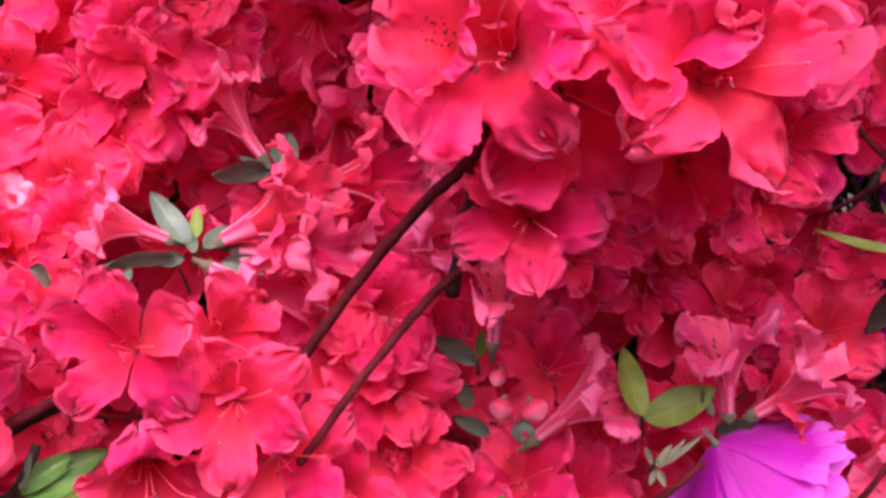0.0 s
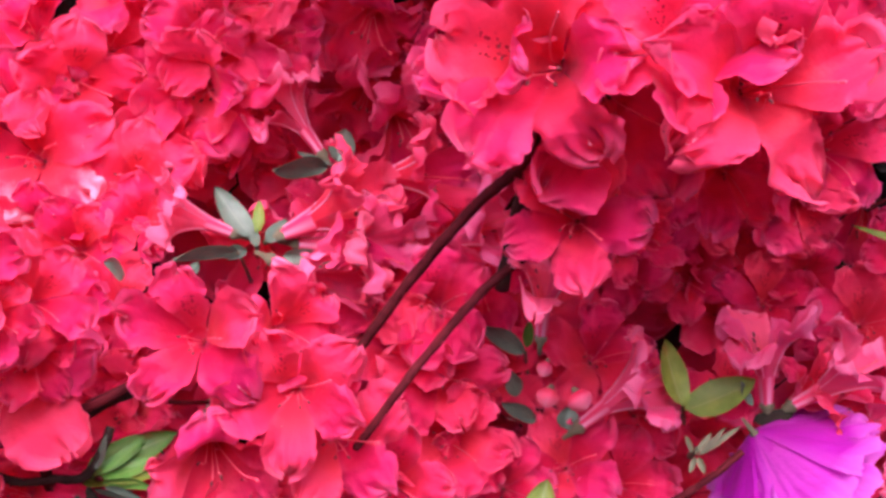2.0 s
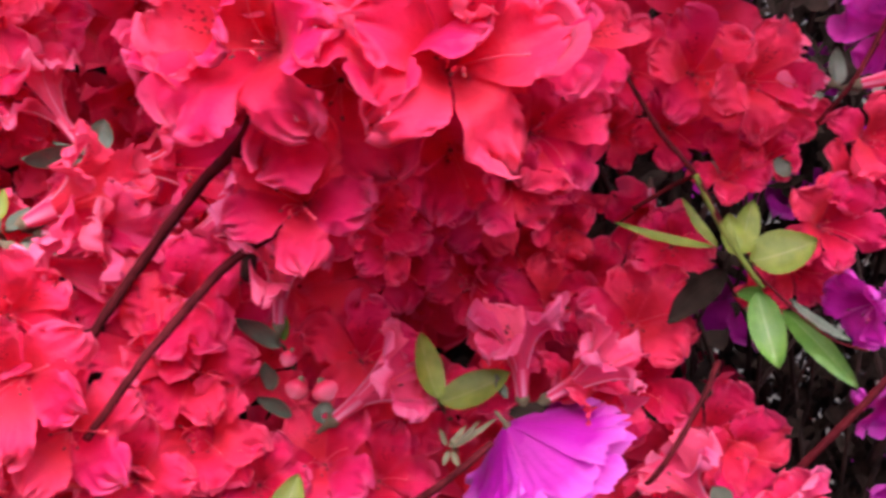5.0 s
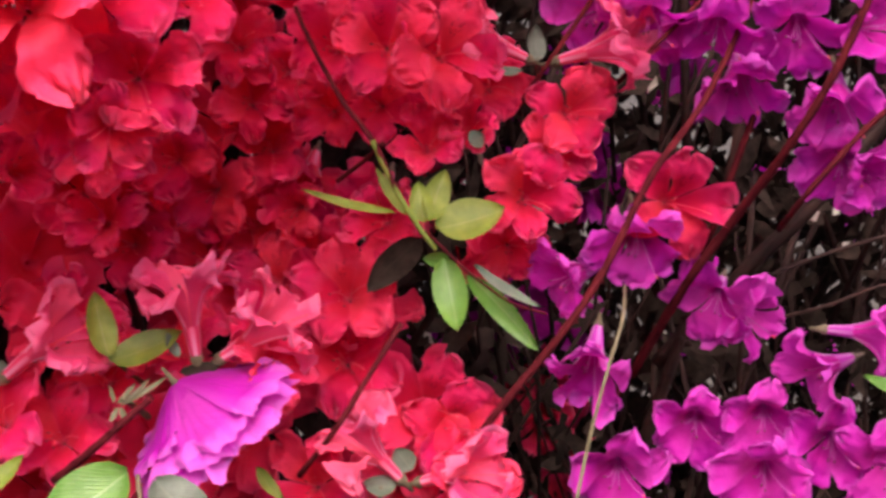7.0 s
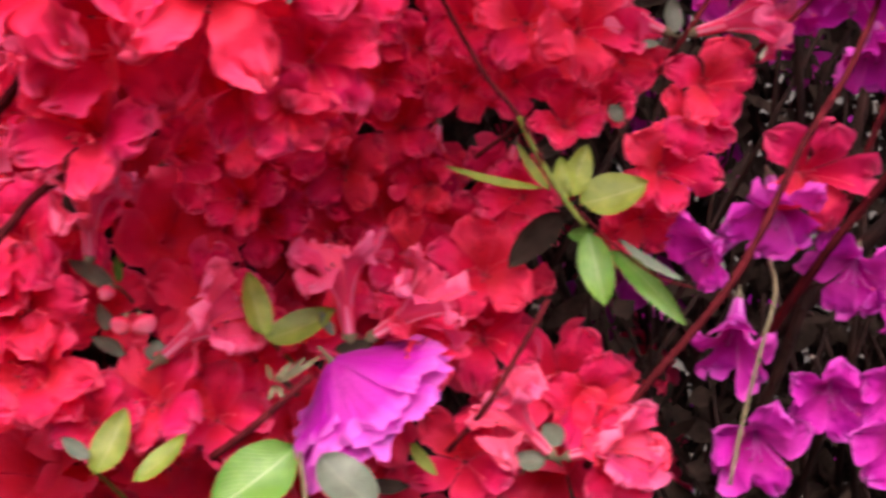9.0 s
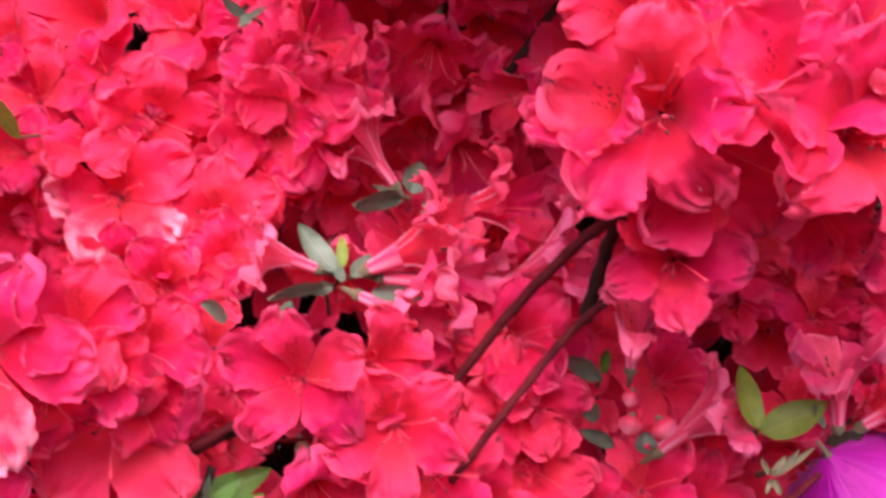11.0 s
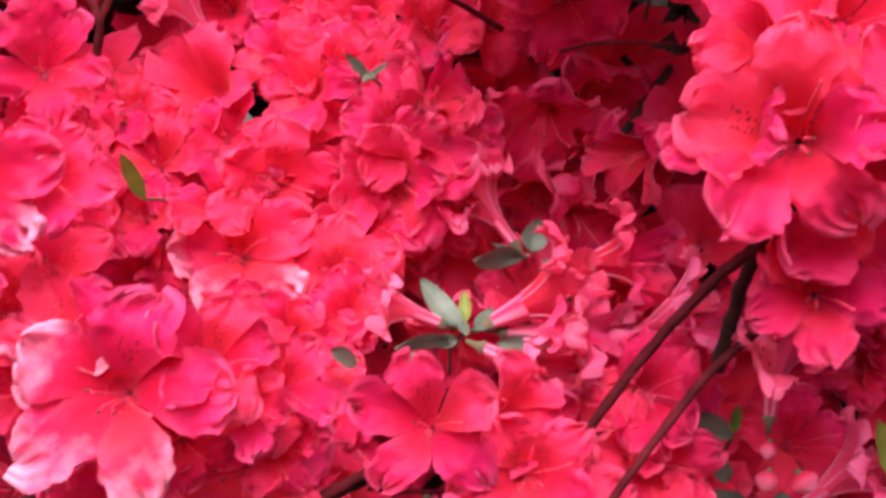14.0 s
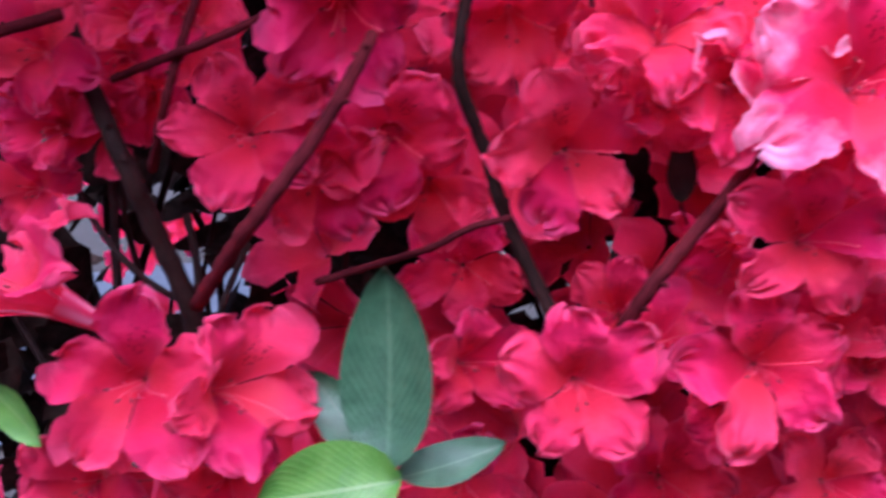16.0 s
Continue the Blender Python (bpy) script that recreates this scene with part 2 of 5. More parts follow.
# building blocks
def mesh_of(name, verts, faces, mat, uvs=None, smooth=True):
    me = bpy.data.meshes.new(name)
    me.from_pydata([tuple(p) for p in verts], [], faces)
    if uvs is not None:
        lay = me.uv_layers.new(name="UVMap")
        idx = np.empty(len(me.loops), dtype=np.int32)
        me.loops.foreach_get("vertex_index", idx)
        lay.data.foreach_set("uv", np.asarray(uvs, dtype=np.float32)[idx].ravel())
    me.materials.append(mat)
    if smooth:
        me.shade_smooth()
    me.update()
    return me


def child(name, me, parent, label=""):
    ob = new(name, me)
    ob.parent = parent
    return tagged(ob, label=label)


def grid_faces(nu, nv, base=0):
    return [(base + i * nv + j, base + i * nv + j + 1, base + (i + 1) * nv + j + 1, base + (i + 1) * nv + j) for i in range(nu - 1) for j in range(nv - 1)]


def ease(a, b, x):
    t = min(1.0, max(0.0, (x - a) / (b - a)))
    return t * t * (3 - 2 * t)


def petal_grid(rng, turn, openness, ruffle, nu=34, nv=25, seed=0.0, bend=0.0, length=1.0, width=1.0, throat=0.15):
    """One broad rounded lobe with its fifth of the tube. Along +z the flower faces; the lobe tip lies near radius 1."""
    verts, uvs = [], []
    ph, ph2, ph3 = rng.uniform(0, 6.28), rng.uniform(0, 6.28), rng.uniform(0, 6.28)
    cup, lean, twist = rng.uniform(-0.1, 0.24), rng.uniform(-0.2, 0.2), rng.uniform(-0.3, 0.3)
    broad, notch, curl = rng.uniform(0.88, 1.12), rng.uniform(-0.04, 0.07), rng.uniform(-0.12, 0.14)
    rise = 0.46 + 0.75 * (1 - openness)
    c, s_ = math.cos(turn), math.sin(turn)
    for i in range(nu):
        u = i / (nu - 1)
        # a wide funnel, its fifths joined to half the radius, then a free lobe
        if u < 0.2:
            r, z = 0.03 + (throat - 0.03) * (u / 0.2), -0.66 + 0.18 * (u / 0.2)
        else:
            s = (u - 0.2) / 0.8
            r = throat + (0.38 + 0.49 * openness) * (0.5 * s + 0.5 * s ** 1.3) * length
            z = -0.48 + rise * (1 - (1 - s) ** 2.1) - (0.1 * openness + bend) * s ** 3
        k = ease(0.42, 0.72, u)
        half = min(0.72 * r, 0.36 * width * broad * (0.8 + 0.2 * ease(0.45, 0.78, u)))
        if u > 0.74:
            half *= max(0.0, 1 - ((u - 0.74) / 0.262) ** 2.2) ** 0.5 * 0.97 + 0.03
        rim = ease(0.55, 0.9, u)
        for j in range(nv):
            v = 2 * j / (nv - 1) - 1
            a = v * math.radians(36.5)
            tx, ty = r * math.cos(a), r * math.sin(a)
            edge = abs(v) ** 2.0 * ease(0.45, 0.8, u)
            lip = max(edge, ease(0.8, 1.0, u))
            lx = r - 0.07 * v * v * (1 - ease(0.7, 1.0, u)) - notch * math.exp(-(v * 3.5) ** 2) * ease(0.86, 1.0, u)
            ly = v * half + lean * k * (u - 0.3)
            x, y = tx + (lx - tx) * k, ty + (ly - ty) * k
            # slow swells over the blade, a finer frill that grows towards the margin
            wav = ruffle * edge * (0.06 * math.sin(4.5 * v + ph + 4 * u) + 0.07 * math.sin(12 * u + 3 * v + ph2) + 0.04 * math.sin(23 * u + 2 * v + ph3))
            wav += ruffle * ease(0.72, 1.0, u) * (0.055 * math.sin(6 * v + ph3) + 0.045 * math.sin(14 * v + ph))
            wav += ruffle * k * (0.09 * noise.noise((x * 1.9 + seed, y * 1.9, turn * 3 + seed)) + 0.022 * noise.noise((x * 5 + seed, y * 5, turn * 5)))
            wav += ruffle * lip * (0.09 * noise.noise((x * 8 + seed, y * 8, turn * 2)) + 0.022 * noise.noise((x * 19 + seed, y * 19, turn * 7)))
            jag = ruffle * rim * (0.09 * noise.noise((v * 2.2 + seed, 7.3, turn + seed)) + 0.06 * noise.noise((v * 6.0 + seed, 2.3, turn)) + 0.04 * noise.noise((v * 15.0 + seed, 5.3, turn)))
            x, y = x + jag, y * (1 + ruffle * (0.14 * noise.noise((u * 4 + seed, v * 0.5, 4.1 + turn)) + 0.13 * noise.noise((u * 13 + seed, v * 0.5, 1.1 + turn)) + 0.07 * noise.noise((u * 30 + seed, v * 0.5, 2.7 + turn))) * k)
            zz = z + cup * v * v * k - 0.03 * math.exp(-(v * 4) ** 2) * k + twist * v * k * 0.5 + curl * edge + wav
            verts.append((x * c - y * s_, x * s_ + y * c, zz))
            uvs.append((u, v * 0.5 + 0.5))
    return verts, grid_faces(nu, nv), uvs


def bell_petal(rng, turn, tall, flare, nu=40, nv=41):
    """A broad pleated petal of a double bell; its one side lies over the next petal, and its lip is frilled."""
    verts, uvs = [], []
    ph = [rng.uniform(0, 6.28) for k in range(5)]
    seed = rng.uniform(0, 50)
    for i in range(nu):
        u = i / (nu - 1)
        lip = ease(0.6, 1.0, u)
        for j in range(nv):
            v = 2 * j / (nv - 1) - 1
            reach = u * tall * (1 - 0.16 * abs(v) ** 2.5 * u + u * (0.05 * math.sin(4 * v + ph[0]) + 0.05 * noise.noise((v * 4 + seed, 1.0, 0)) + 0.03 * noise.noise((v * 12 + seed, 3.0, 0))))
            r = 0.06 + flare * reach ** 0.92 + 0.05 * v * u
            r += u * (0.05 * math.sin(3.3 * v + ph[2]) + 0.09 * noise.noise((v * 2.5 + seed, u, 2.0)) + 0.085 * noise.noise((v * 6 + seed, u * 1.5, 8.0)) + 0.03 * noise.noise((v * 17 + seed, u, 3.0)))
            r += lip * (0.03 + 0.16 * noise.noise((v * 5 + seed, u * 3, 9.0)) + 0.06 * noise.noise((v * 13 + seed, u * 5, 4.0)))
            z = -1.0 + 0.86 * reach ** 1.1 + lip * (0.14 * noise.noise((v * 6 + seed, u * 4, 6.0)) - 0.04)
            a = turn + v * math.radians(50)
            verts.append((r * math.cos(a), r * math.sin(a), z))
            uvs.append((0.3 + 0.7 * u, v * 0.5 + 0.5))
    return verts, grid_faces(nu, nv), uvs


def tube_mesh_data(points, radii, sides=6):
    verts, faces, uvs = [], [], []
    pts = [Vector(p) for p in points]
    side = None
    for i, p in enumerate(pts):
        d = (pts[min(i + 1, len(pts) - 1)] - pts[max(i - 1, 0)]).normalized()
        if side is None:
            side = d.orthogonal().normalized()
        side = (side - d * side.dot(d)).normalized()
        other = d.cross(side)
        for j in range(sides):
            a = 2 * math.pi * j / sides
            verts.append(p + radii[i] * (math.cos(a) * side + math.sin(a) * other))
            uvs.append((i / (len(pts) - 1), j / sides))
    for i in range(len(pts) - 1):
        for j in range(sides):
            faces.append((i * sides + j, i * sides + (j + 1) % sides, (i + 1) * sides + (j + 1) % sides, (i + 1) * sides + j))
    faces.append(tuple(range(sides))[::-1])
    faces.append(tuple((len(pts) - 1) * sides + j for j in range(sides)))
    return verts, faces, uvs


def smooth_line(points, steps=6):
    """Catmull-Rom through the points."""
    p = [Vector(q) for q in points]
    p = [2 * p[0] - p[1]] + p + [2 * p[-1] - p[-2]]
    out = []
    for i in range(1, len(p) - 2):
        for k in range(steps):
            t = k / steps
            a, b, c, d = p[i - 1], p[i], p[i + 1], p[i + 2]
            out.append(0.5 * (2 * b + (c - a) * t + (2 * a - 5 * b + 4 * c - d) * t * t + (3 * b - a - 3 * c + d) * t ** 3))
    return out + [p[-2]]


def flower_proto(colour, variant, take=0):
    """A funnel-shaped azalea blossom of radius 1: five lobes, tube, calyx, stamens and style."""
    rng = random.Random(40 + variant * 7 + take * 31 + (100 if colour == "violet" else 0))
    mats = (red_petal, red_spotted, red_tube, red_thread) if colour == "red" else (violet_petal, violet_spotted, violet_tube, violet_thread)
    openness = (0.97, 0.85, 0.7, 0.6, 0.92, 0.56 if colour == "violet" else 0.8, 0.95)[variant]
    throat = 0.2 if variant == 5 else 0.1 if variant == 3 else 0.15
    ruffle = (1.0, 1.1, 1.1, 1.0, 1.5, 1.4, 1.1)[variant] * (0.8 if colour == "violet" else 1.0)
    root = new("azalea_flower")
    ribs = []
    double = variant == 5 and colour == "violet"
    for k in range(10 if double else 5):
        turn = math.radians(72 * k + (36 if k > 4 else 0)) + rng.uniform(-0.09, 0.09)
        v, f, uv = petal_grid(rng, turn, openness + rng.uniform(-0.26, 0.16), ruffle, seed=variant * 11.0 + take * 5.3 + k, bend=rng.uniform(-0.12, 0.36), length=rng.uniform(0.88, 1.14), width=rng.uniform(0.92, 1.1) * (1.2 if variant == 5 else 1.06 if variant in (0, 6) else 1.0), throat=throat)
        if double:
            v, f, uv = bell_petal(rng, turn, rng.uniform(0.94, 1.04) if k < 5 else rng.uniform(0.66, 0.8), 0.95 if k < 5 else 1.2)
        elif variant == 5:
            v = [(a, b, c if c > -0.42 else -0.42 + (c + 0.42) * 0.3) for a, b, c in v]
        if k % 2:
            v = [(a, b, c - 0.03) for a, b, c in v]
        ribs.append(v)
        child("petal", mesh_of("petal", v, f, red_faded if variant == 6 and k in (1, 2, 3) else violet_bell if double else red_outer if variant == 3 and colour == "red" else mats[1] if k == 0 else mats[0], uv), root, "faded pale pink petal" if variant == 6 and k in (1, 2, 3) else "")
    # outside of the tube, a little wider than the petals' own throat
    v, f, uv = [], [], []
    nu, nv = 8, 21
    for i in range(nu):
        u = i / (nu - 1)
        tube = u * (0.1 if double else 0.2 if variant == 5 else 0.62)
        r, z = 0.075 + (0.05 if variant == 3 else 0.1) * min(1.0, tube / 0.62) + 0.16 * max(0.0, tube - 0.62) ** 1.1, -1.02 + 0.95 * tube - 0.06 * tube * tube
        for j in range(nv):
            a = 2 * math.pi * j / (nv - 1)
            rr = r * (1 + 0.06 * math.cos(5 * a))
            v.append((rr * math.cos(a), rr * math.sin(a), z + (0.4 if variant == 5 and not double else 0.0)))
            uv.append((u, j / (nv - 1)))
    f = grid_faces(nu, nv)
    for petal in ribs if variant != 5 or colour == "red" else ():
        cols, mid, first, last = 25, 12, 6, 30
        for i in range(first, last):
            p = [Vector(petal[i * cols + mid + d]) for d in (-1, 0, 1)]
            ahead = Vector(petal[(i + 1) * cols + mid]) - p[1]
            out = ahead.cross(p[2] - p[0]).normalized()
            if out.dot(Vector((p[1].x, p[1].y, -0.6))) < 0:
                out = -out
            s = (i - first) / (last - 1 - first)
            w = 0.95 * (1 - s) ** 0.8 + 0.06
            b = len(v)
            v += [p[1] + (p[0] - p[1]) * w + out * 0.008, p[1] + out * 0.03, p[1] + (p[2] - p[1]) * w + out * 0.008]
            uv += [(0.3 + 0.5 * s, 0.06), (0.3 + 0.5 * s, 0.1), (0.3 + 0.5 * s, 0.14)]
            if i > first:
                f += [(b - 3, b - 2, b + 1, b), (b - 2, b - 1, b + 2, b + 1)]
    child("tube", mesh_of("tube", v, f, mats[2], uv), root, "pale-ribbed flower tube")
    lift = 0.42 if variant == 5 and not double else 0.0
    v, f, uv = tube_mesh_data([(0, 0, lift - 1.25), (0, 0, lift - 1.08), (0, 0, lift - 0.98), (0, 0, lift - 0.9)], [c * (0.6 if variant == 5 else 1.0) for c in (0.03, 0.05, 0.105, 0.09)], 8)
    child("calyx", mesh_of("calyx", v, f, calyx_mat, uv), root, "small hairy green calyx")
    for k in () if double else (0, 2, 3, 5):
        a = math.radians(180 + (k - 2.5) * 34 + rng.uniform(-8, 8))
        style = k == 5
        reach, up = (0.4, 0.34) if style else (rng.uniform(0.1, 0.24), rng.uniform(-0.12, 0.1))
        c, s = math.cos(a), math.sin(a)
        line = smooth_line([(0.03 * c, 0.03 * s, -0.8), (0.06 * c, 0.06 * s, -0.35), (0.7 * reach * c, 0.7 * reach * s, up * 0.55), (reach * c * 1.12, reach * s * 1.12, up)], 4)
        v, f, uv = tube_mesh_data(line, [0.008] * len(line), 5)
        st = child("style" if style else "stamen", mesh_of("thread", v, f, mats[3], uv), root)
        e = line[-1]
        v, f, uv = tube_mesh_data([e + Vector((0, 0, -0.02)), e, e + Vector((0.02 * c, 0.02 * s, 0.03)), e + Vector((0.03 * c, 0.03 * s, 0.05))], [0.008, 0.016, 0.016, 0.005] if style else [0.007, 0.015, 0.015, 0.006], 6)
        child("stigma" if style else "anther", mesh_of("tip", v, f, red_thread if style else anther_mat, uv), st)
    return root


PROTO = {}
COUNT = {}
PLACED = {"red": [], "violet": []}
RED_LABELS = ("wide-open coral-red azalea blossom with ruffled wet petals", "open coral-red azalea blossom with wavy petal edges",
              "half-open coral-red azalea blossom with spotted throat", "funnel-shaped coral-red azalea blossom with pale pink ribs",
              "strongly ruffled coral-red azalea blossom", "bell-shaped coral-red azalea blossom with pleated petals", "large wet coral-red azalea blossom with faded pale pink petals")


def flower(colour, variant, x, y, z, rx, ry, rz, size):
    # several takes of each kind, in turn, so that neighbours differ
    nth = COUNT[colour, variant] = COUNT.get((colour, variant), 0) + 1
    key = (colour, variant, nth % (1 if variant in (0, 5) else 8 if variant in (1, 2) else 3))
    m = pose(x, y, z, rx, ry, rz) @ Matrix.Diagonal((size, size, size, 1))
    if key not in PROTO:
        ob = PROTO[key] = flower_proto(*key)
        label = RED_LABELS[variant] if colour == "red" else RED_LABELS[variant].replace("coral-red", "magenta-violet")
        tagged(ob, label=label, category="flower", group=("coral-red" if colour == "red" else "magenta-violet") + " azalea blossoms")
        ob.matrix_basis = m
    else:
        ob = PROTO[key]
        made = copy_thing(ob, Matrix.Identity(4))
        made.matrix_basis = m
        ob = made
    PLACED[colour].append(Vector((x, y, z)))
    return ob


def red(*a):
    return flower("red", *a)


def violet(*a):
    return flower("violet", *a)


def bud(place, facing, length, radius):
    """A closed pale pink flower bud: overlapping furled petals on a small calyx."""
    root = new("flower_bud")
    tagged(root, label="closed pale pink azalea bud beside grey-green leaves", category="bud", group="azalea buds")
    root.matrix_basis = Matrix.Translation(place) @ Vector(facing).to_track_quat("Z", "Y").to_matrix().to_4x4()
    for k in range(3):
        v, uv = [], []
        for i in range(9):
            u = i / 8
            r = radius * 0.9 * math.sin(math.pi * min(0.97, 0.12 + 0.85 * u)) ** 0.7 * (1 + 0.05 * k)
            for j in range(7):
                a = math.radians(120 * k) + math.radians(150) * (j / 6 - 0.5)
                v.append((r * math.cos(a), r * math.sin(a), length * (u - 0.3) * 1.3))
                uv.append((0.55 + 0.4 * u, j / 6))
        child("petal", mesh_of("petal", v, grid_faces(9, 7), red_faded, uv), root)
    v, f, uv = tube_mesh_data([(0, 0, -length * 0.8), (0, 0, -length * 0.5), (0, 0, -length * 0.3)], [radius * 0.15, radius * 0.3, radius * 0.5], 7)
    child("calyx", mesh_of("calyx", v, f, calyx_mat, uv), root)
    return root


def drop(x, y, z, nx, ny, nz, radius):
    """A bead of rain water resting on a petal."""
    v, f = [], []
    for i in range(7):
        a = math.pi * 0.5 * i / 6
        for j in range(12):
            c = 2 * math.pi * j / 12
            v.append((radius * math.sin(a) * math.cos(c), radius * math.sin(a) * math.sin(c), radius * 0.7 * math.cos(a)))
    for i in range(6):
        f += [(i * 12 + j, (i + 1) * 12 + j, (i + 1) * 12 + (j + 1) % 12, i * 12 + (j + 1) % 12) for j in range(12)]
    f.append(tuple(72 + j for j in range(11, -1, -1)))
    ob = new("water_drop", mesh_of("water_drop", v, f, drop_mat))
    ob.matrix_basis = Matrix.Translation((x, y, z)) @ Vector((nx, ny, nz)).to_track_quat("Z", "Y").to_matrix().to_4x4()
    return tagged(ob, label="clear bead of rain water on a petal", category="water drop", group="rain drops")


def leaf_mesh(length, width, curl, fold, mat, seed=0):
    rng = random.Random(seed)
    nu, nv = 13, 7
    v, uv = [], []
    ph = rng.uniform(0, 6)
    for i in range(nu):
        u = i / (nu - 1)
        half = width * 0.5 * (math.sin(math.pi * u ** 0.85) ** 0.68 * 0.97 + 0.03 * (1 - u))
        for j in range(nv):
            w = 2 * j / (nv - 1) - 1
            x = u * length
            zz = curl * length * (u * u - u) * 1.0 + fold * width * w * w * 0.5 + 0.03 * width * math.sin(9 * u + ph) * abs(w)
            v.append((x, w * half, zz))
            uv.append((u, w * 0.5 + 0.5))
    return mesh_of("leaf", v, grid_faces(nu, nv), mat, uv)


def between(base, tip, up):
    """Pose with +x from base to tip and +z near up."""
    b, t = Vector(base), Vector(tip)
    x = (t - b).normalized()
    z = Vector(up)
    z = (z - x * z.dot(x)).normalized()
    y = z.cross(x)
    return Matrix.Translation(b) @ Matrix((x, y, z)).transposed().to_4x4(), (t - b).length


def sprig(label, leaves, stem=(), stem_r=0.0012, stem_mat=None):
    """A leafy shoot: leaves as (mat, base, tip, width, facing), and a stem line."""
    root = new("leaf_sprig")
    tagged(root, label=label, category="leaf sprig", group="azalea leaf sprigs")
    root.location = leaves[0][1]
    shift = Matrix.Translation(-root.location)
    for k, (mat, base, tip, width, up) in enumerate(leaves):
        m, length = between(base, tip, up)
        ob = child("leaf", leaf_mesh(length, width, 0.22, 0.25, mat, len(bpy.data.meshes)), root)
        ob.matrix_basis = shift @ m
    if stem:
        line = smooth_line(stem, 5)
        n = len(line)
        v, f, uv = tube_mesh_data([p - root.location for p in line], [stem_r * (1 - 0.3 * i / n) for i in range(n)], 6)
        child("stem", mesh_of("stem", v, f, stem_mat or calyx_mat, uv), root)
    return root


def branch(label, points, r0, r1, mat=None, knobs=0):
    rng = random.Random(len(points) * 13 + int(r0 * 1e6))
    line = smooth_line(points, 8)
    n = len(line)
    radii = [(r0 + (r1 - r0) * i / (n - 1)) * (1 + 0.05 * math.sin(i * 1.7) + rng.uniform(-0.04, 0.04)) for i in range(n)]
    org = line[0].copy()
    v, f, uv = tube_mesh_data([p - org + Vector((rng.uniform(-1, 1), rng.uniform(-1, 1), rng.uniform(-1, 1))) * r0 * 0.1 for p in line], radii, 9)
    root = new("branch", mesh_of("branch", v, f, mat or bark, uv))
    root.location = org
    tagged(root, label=label, category="branch", group="azalea branches")
    for k in range(knobs):
        i = rng.randrange(2, n - 2)
        p = line[i] - org
        d = Vector((rng.uniform(-1, 1), rng.uniform(-1, 0), rng.uniform(-1, 1))).normalized()
        v, f, uv = tube_mesh_data([p, p + d * radii[i] * 1.1, p + d * radii[i] * 1.7], [radii[i] * 0.6, radii[i] * 0.5, radii[i] * 0.2], 6)
        child("bud_knob", mesh_of("bud_knob", v, f, mat or bark, uv), root)
    return root


# ground
def sheet(name, x0, x1, y0, y1, z, mat, label, cells=60, amp=0.0):
    v = [(x0 + (x1 - x0) * i / cells, y0 + (y1 - y0) * j / cells, z + amp * noise.noise((i * 0.7, j * 0.7, z))) for i in range(cells + 1) for j in range(cells + 1)]
    return tagged(new(name, mesh_of(name, v, grid_faces(cells + 1, cells + 1), mat)), label=label, category=name, kind="structure")


sheet("ground", -60, 60, -60, 60, 0.0, soil, "dark damp soil with fallen leaves under the shrubs")
sheet("pavement", -12, -0.95, 2.6, 5.3, 0.02, paving, "wet light grey paving beyond the shrubs")


def sky_block_wall(name, x0, x1, y0, y1, height, label):
    """Unseen clipped hedge added behind camera: closes the place and blocks low sky light."""
    v, f = [], []
    rng = random.Random(3)
    nx, nz = 60, 34
    for i in range(nx + 1):
        for j in range(nz + 1):
            x, z = x0 + (x1 - x0) * i / nx, height * j / nz
            v.append((x + rng.uniform(-0.03, 0.03), y1 + 0.12 * noise.noise((x * 3, z * 3, 1.0)) + rng.uniform(-0.04, 0.04), z))
    f = grid_faces(nx + 1, nz + 1)
    b = len(v)
    v += [(x0, y0, 0), (x1, y0, 0), (x1, y0, height), (x0, y0, height)]
    f.append((b, b + 1, b + 2, b + 3))
    f.append((nz, b + 3, b + 2, nx * (nz + 1) + nz))
    return tagged(new(name, mesh_of(name, v, f, leaf_deep, [(0.3, 0.3)] * len(v), smooth=False)), label=label, category="hedge", kind="structure")


sky_block_wall("wall_hedge", -3.5, 3.5, -2.0, -1.25, 1.5, "unseen clipped dark green hedge added to block low sky light")


# blossoms, branches and shoots in their places
# near cluster over the fork
red(0, 0.0751, -0.0620, 0.9189, -42, -49, 137, 0.0210)
red(4, 0.0903, -0.0680, 0.9096, 32, -69, 62, 0.0250)
red(1, 0.0457, -0.0540, 0.9144, -76, -26, 154, 0.0264)
red(2, 0.0361, -0.0470, 0.9153, -56, 17, 158, 0.0165)
red(1, 0.0649, -0.0340, 0.9000, 78, -74, 12, 0.0274)
red(1, 0.1057, -0.0480, 0.9108, 71, -9, 26, 0.0186)
red(1, 0.0639, -0.0420, 0.9373, 31, -67, 60, 0.0231)
red(1, 0.0473, -0.0300, 0.9345, -63, 4, 159, 0.0185)
red(1, 0.0525, -0.0420, 0.8773, 51, -55, 24, 0.0188)
red(2, 0.0728, -0.0180, 0.8654, 66, 25, 36, 0.0115)
red(1, 0.0703, -0.0450, 0.9276, 27, -31, 43, 0.0196)
red(1, 0.0950, -0.0500, 0.9271, 2, -43, 111, 0.0192)
red(2, 0.0899, -0.0350, 0.8829, 84, -24, 4, 0.0156)
red(1, 0.1222, -0.0300, 0.9078, 72, 4, 30, 0.0157)
red(1, 0.1102, -0.0450, 0.8888, 78, -13, 17, 0.0162)
red(2, 0.1029, -0.0500, 0.8777, 91, 67, 13, 0.0119)
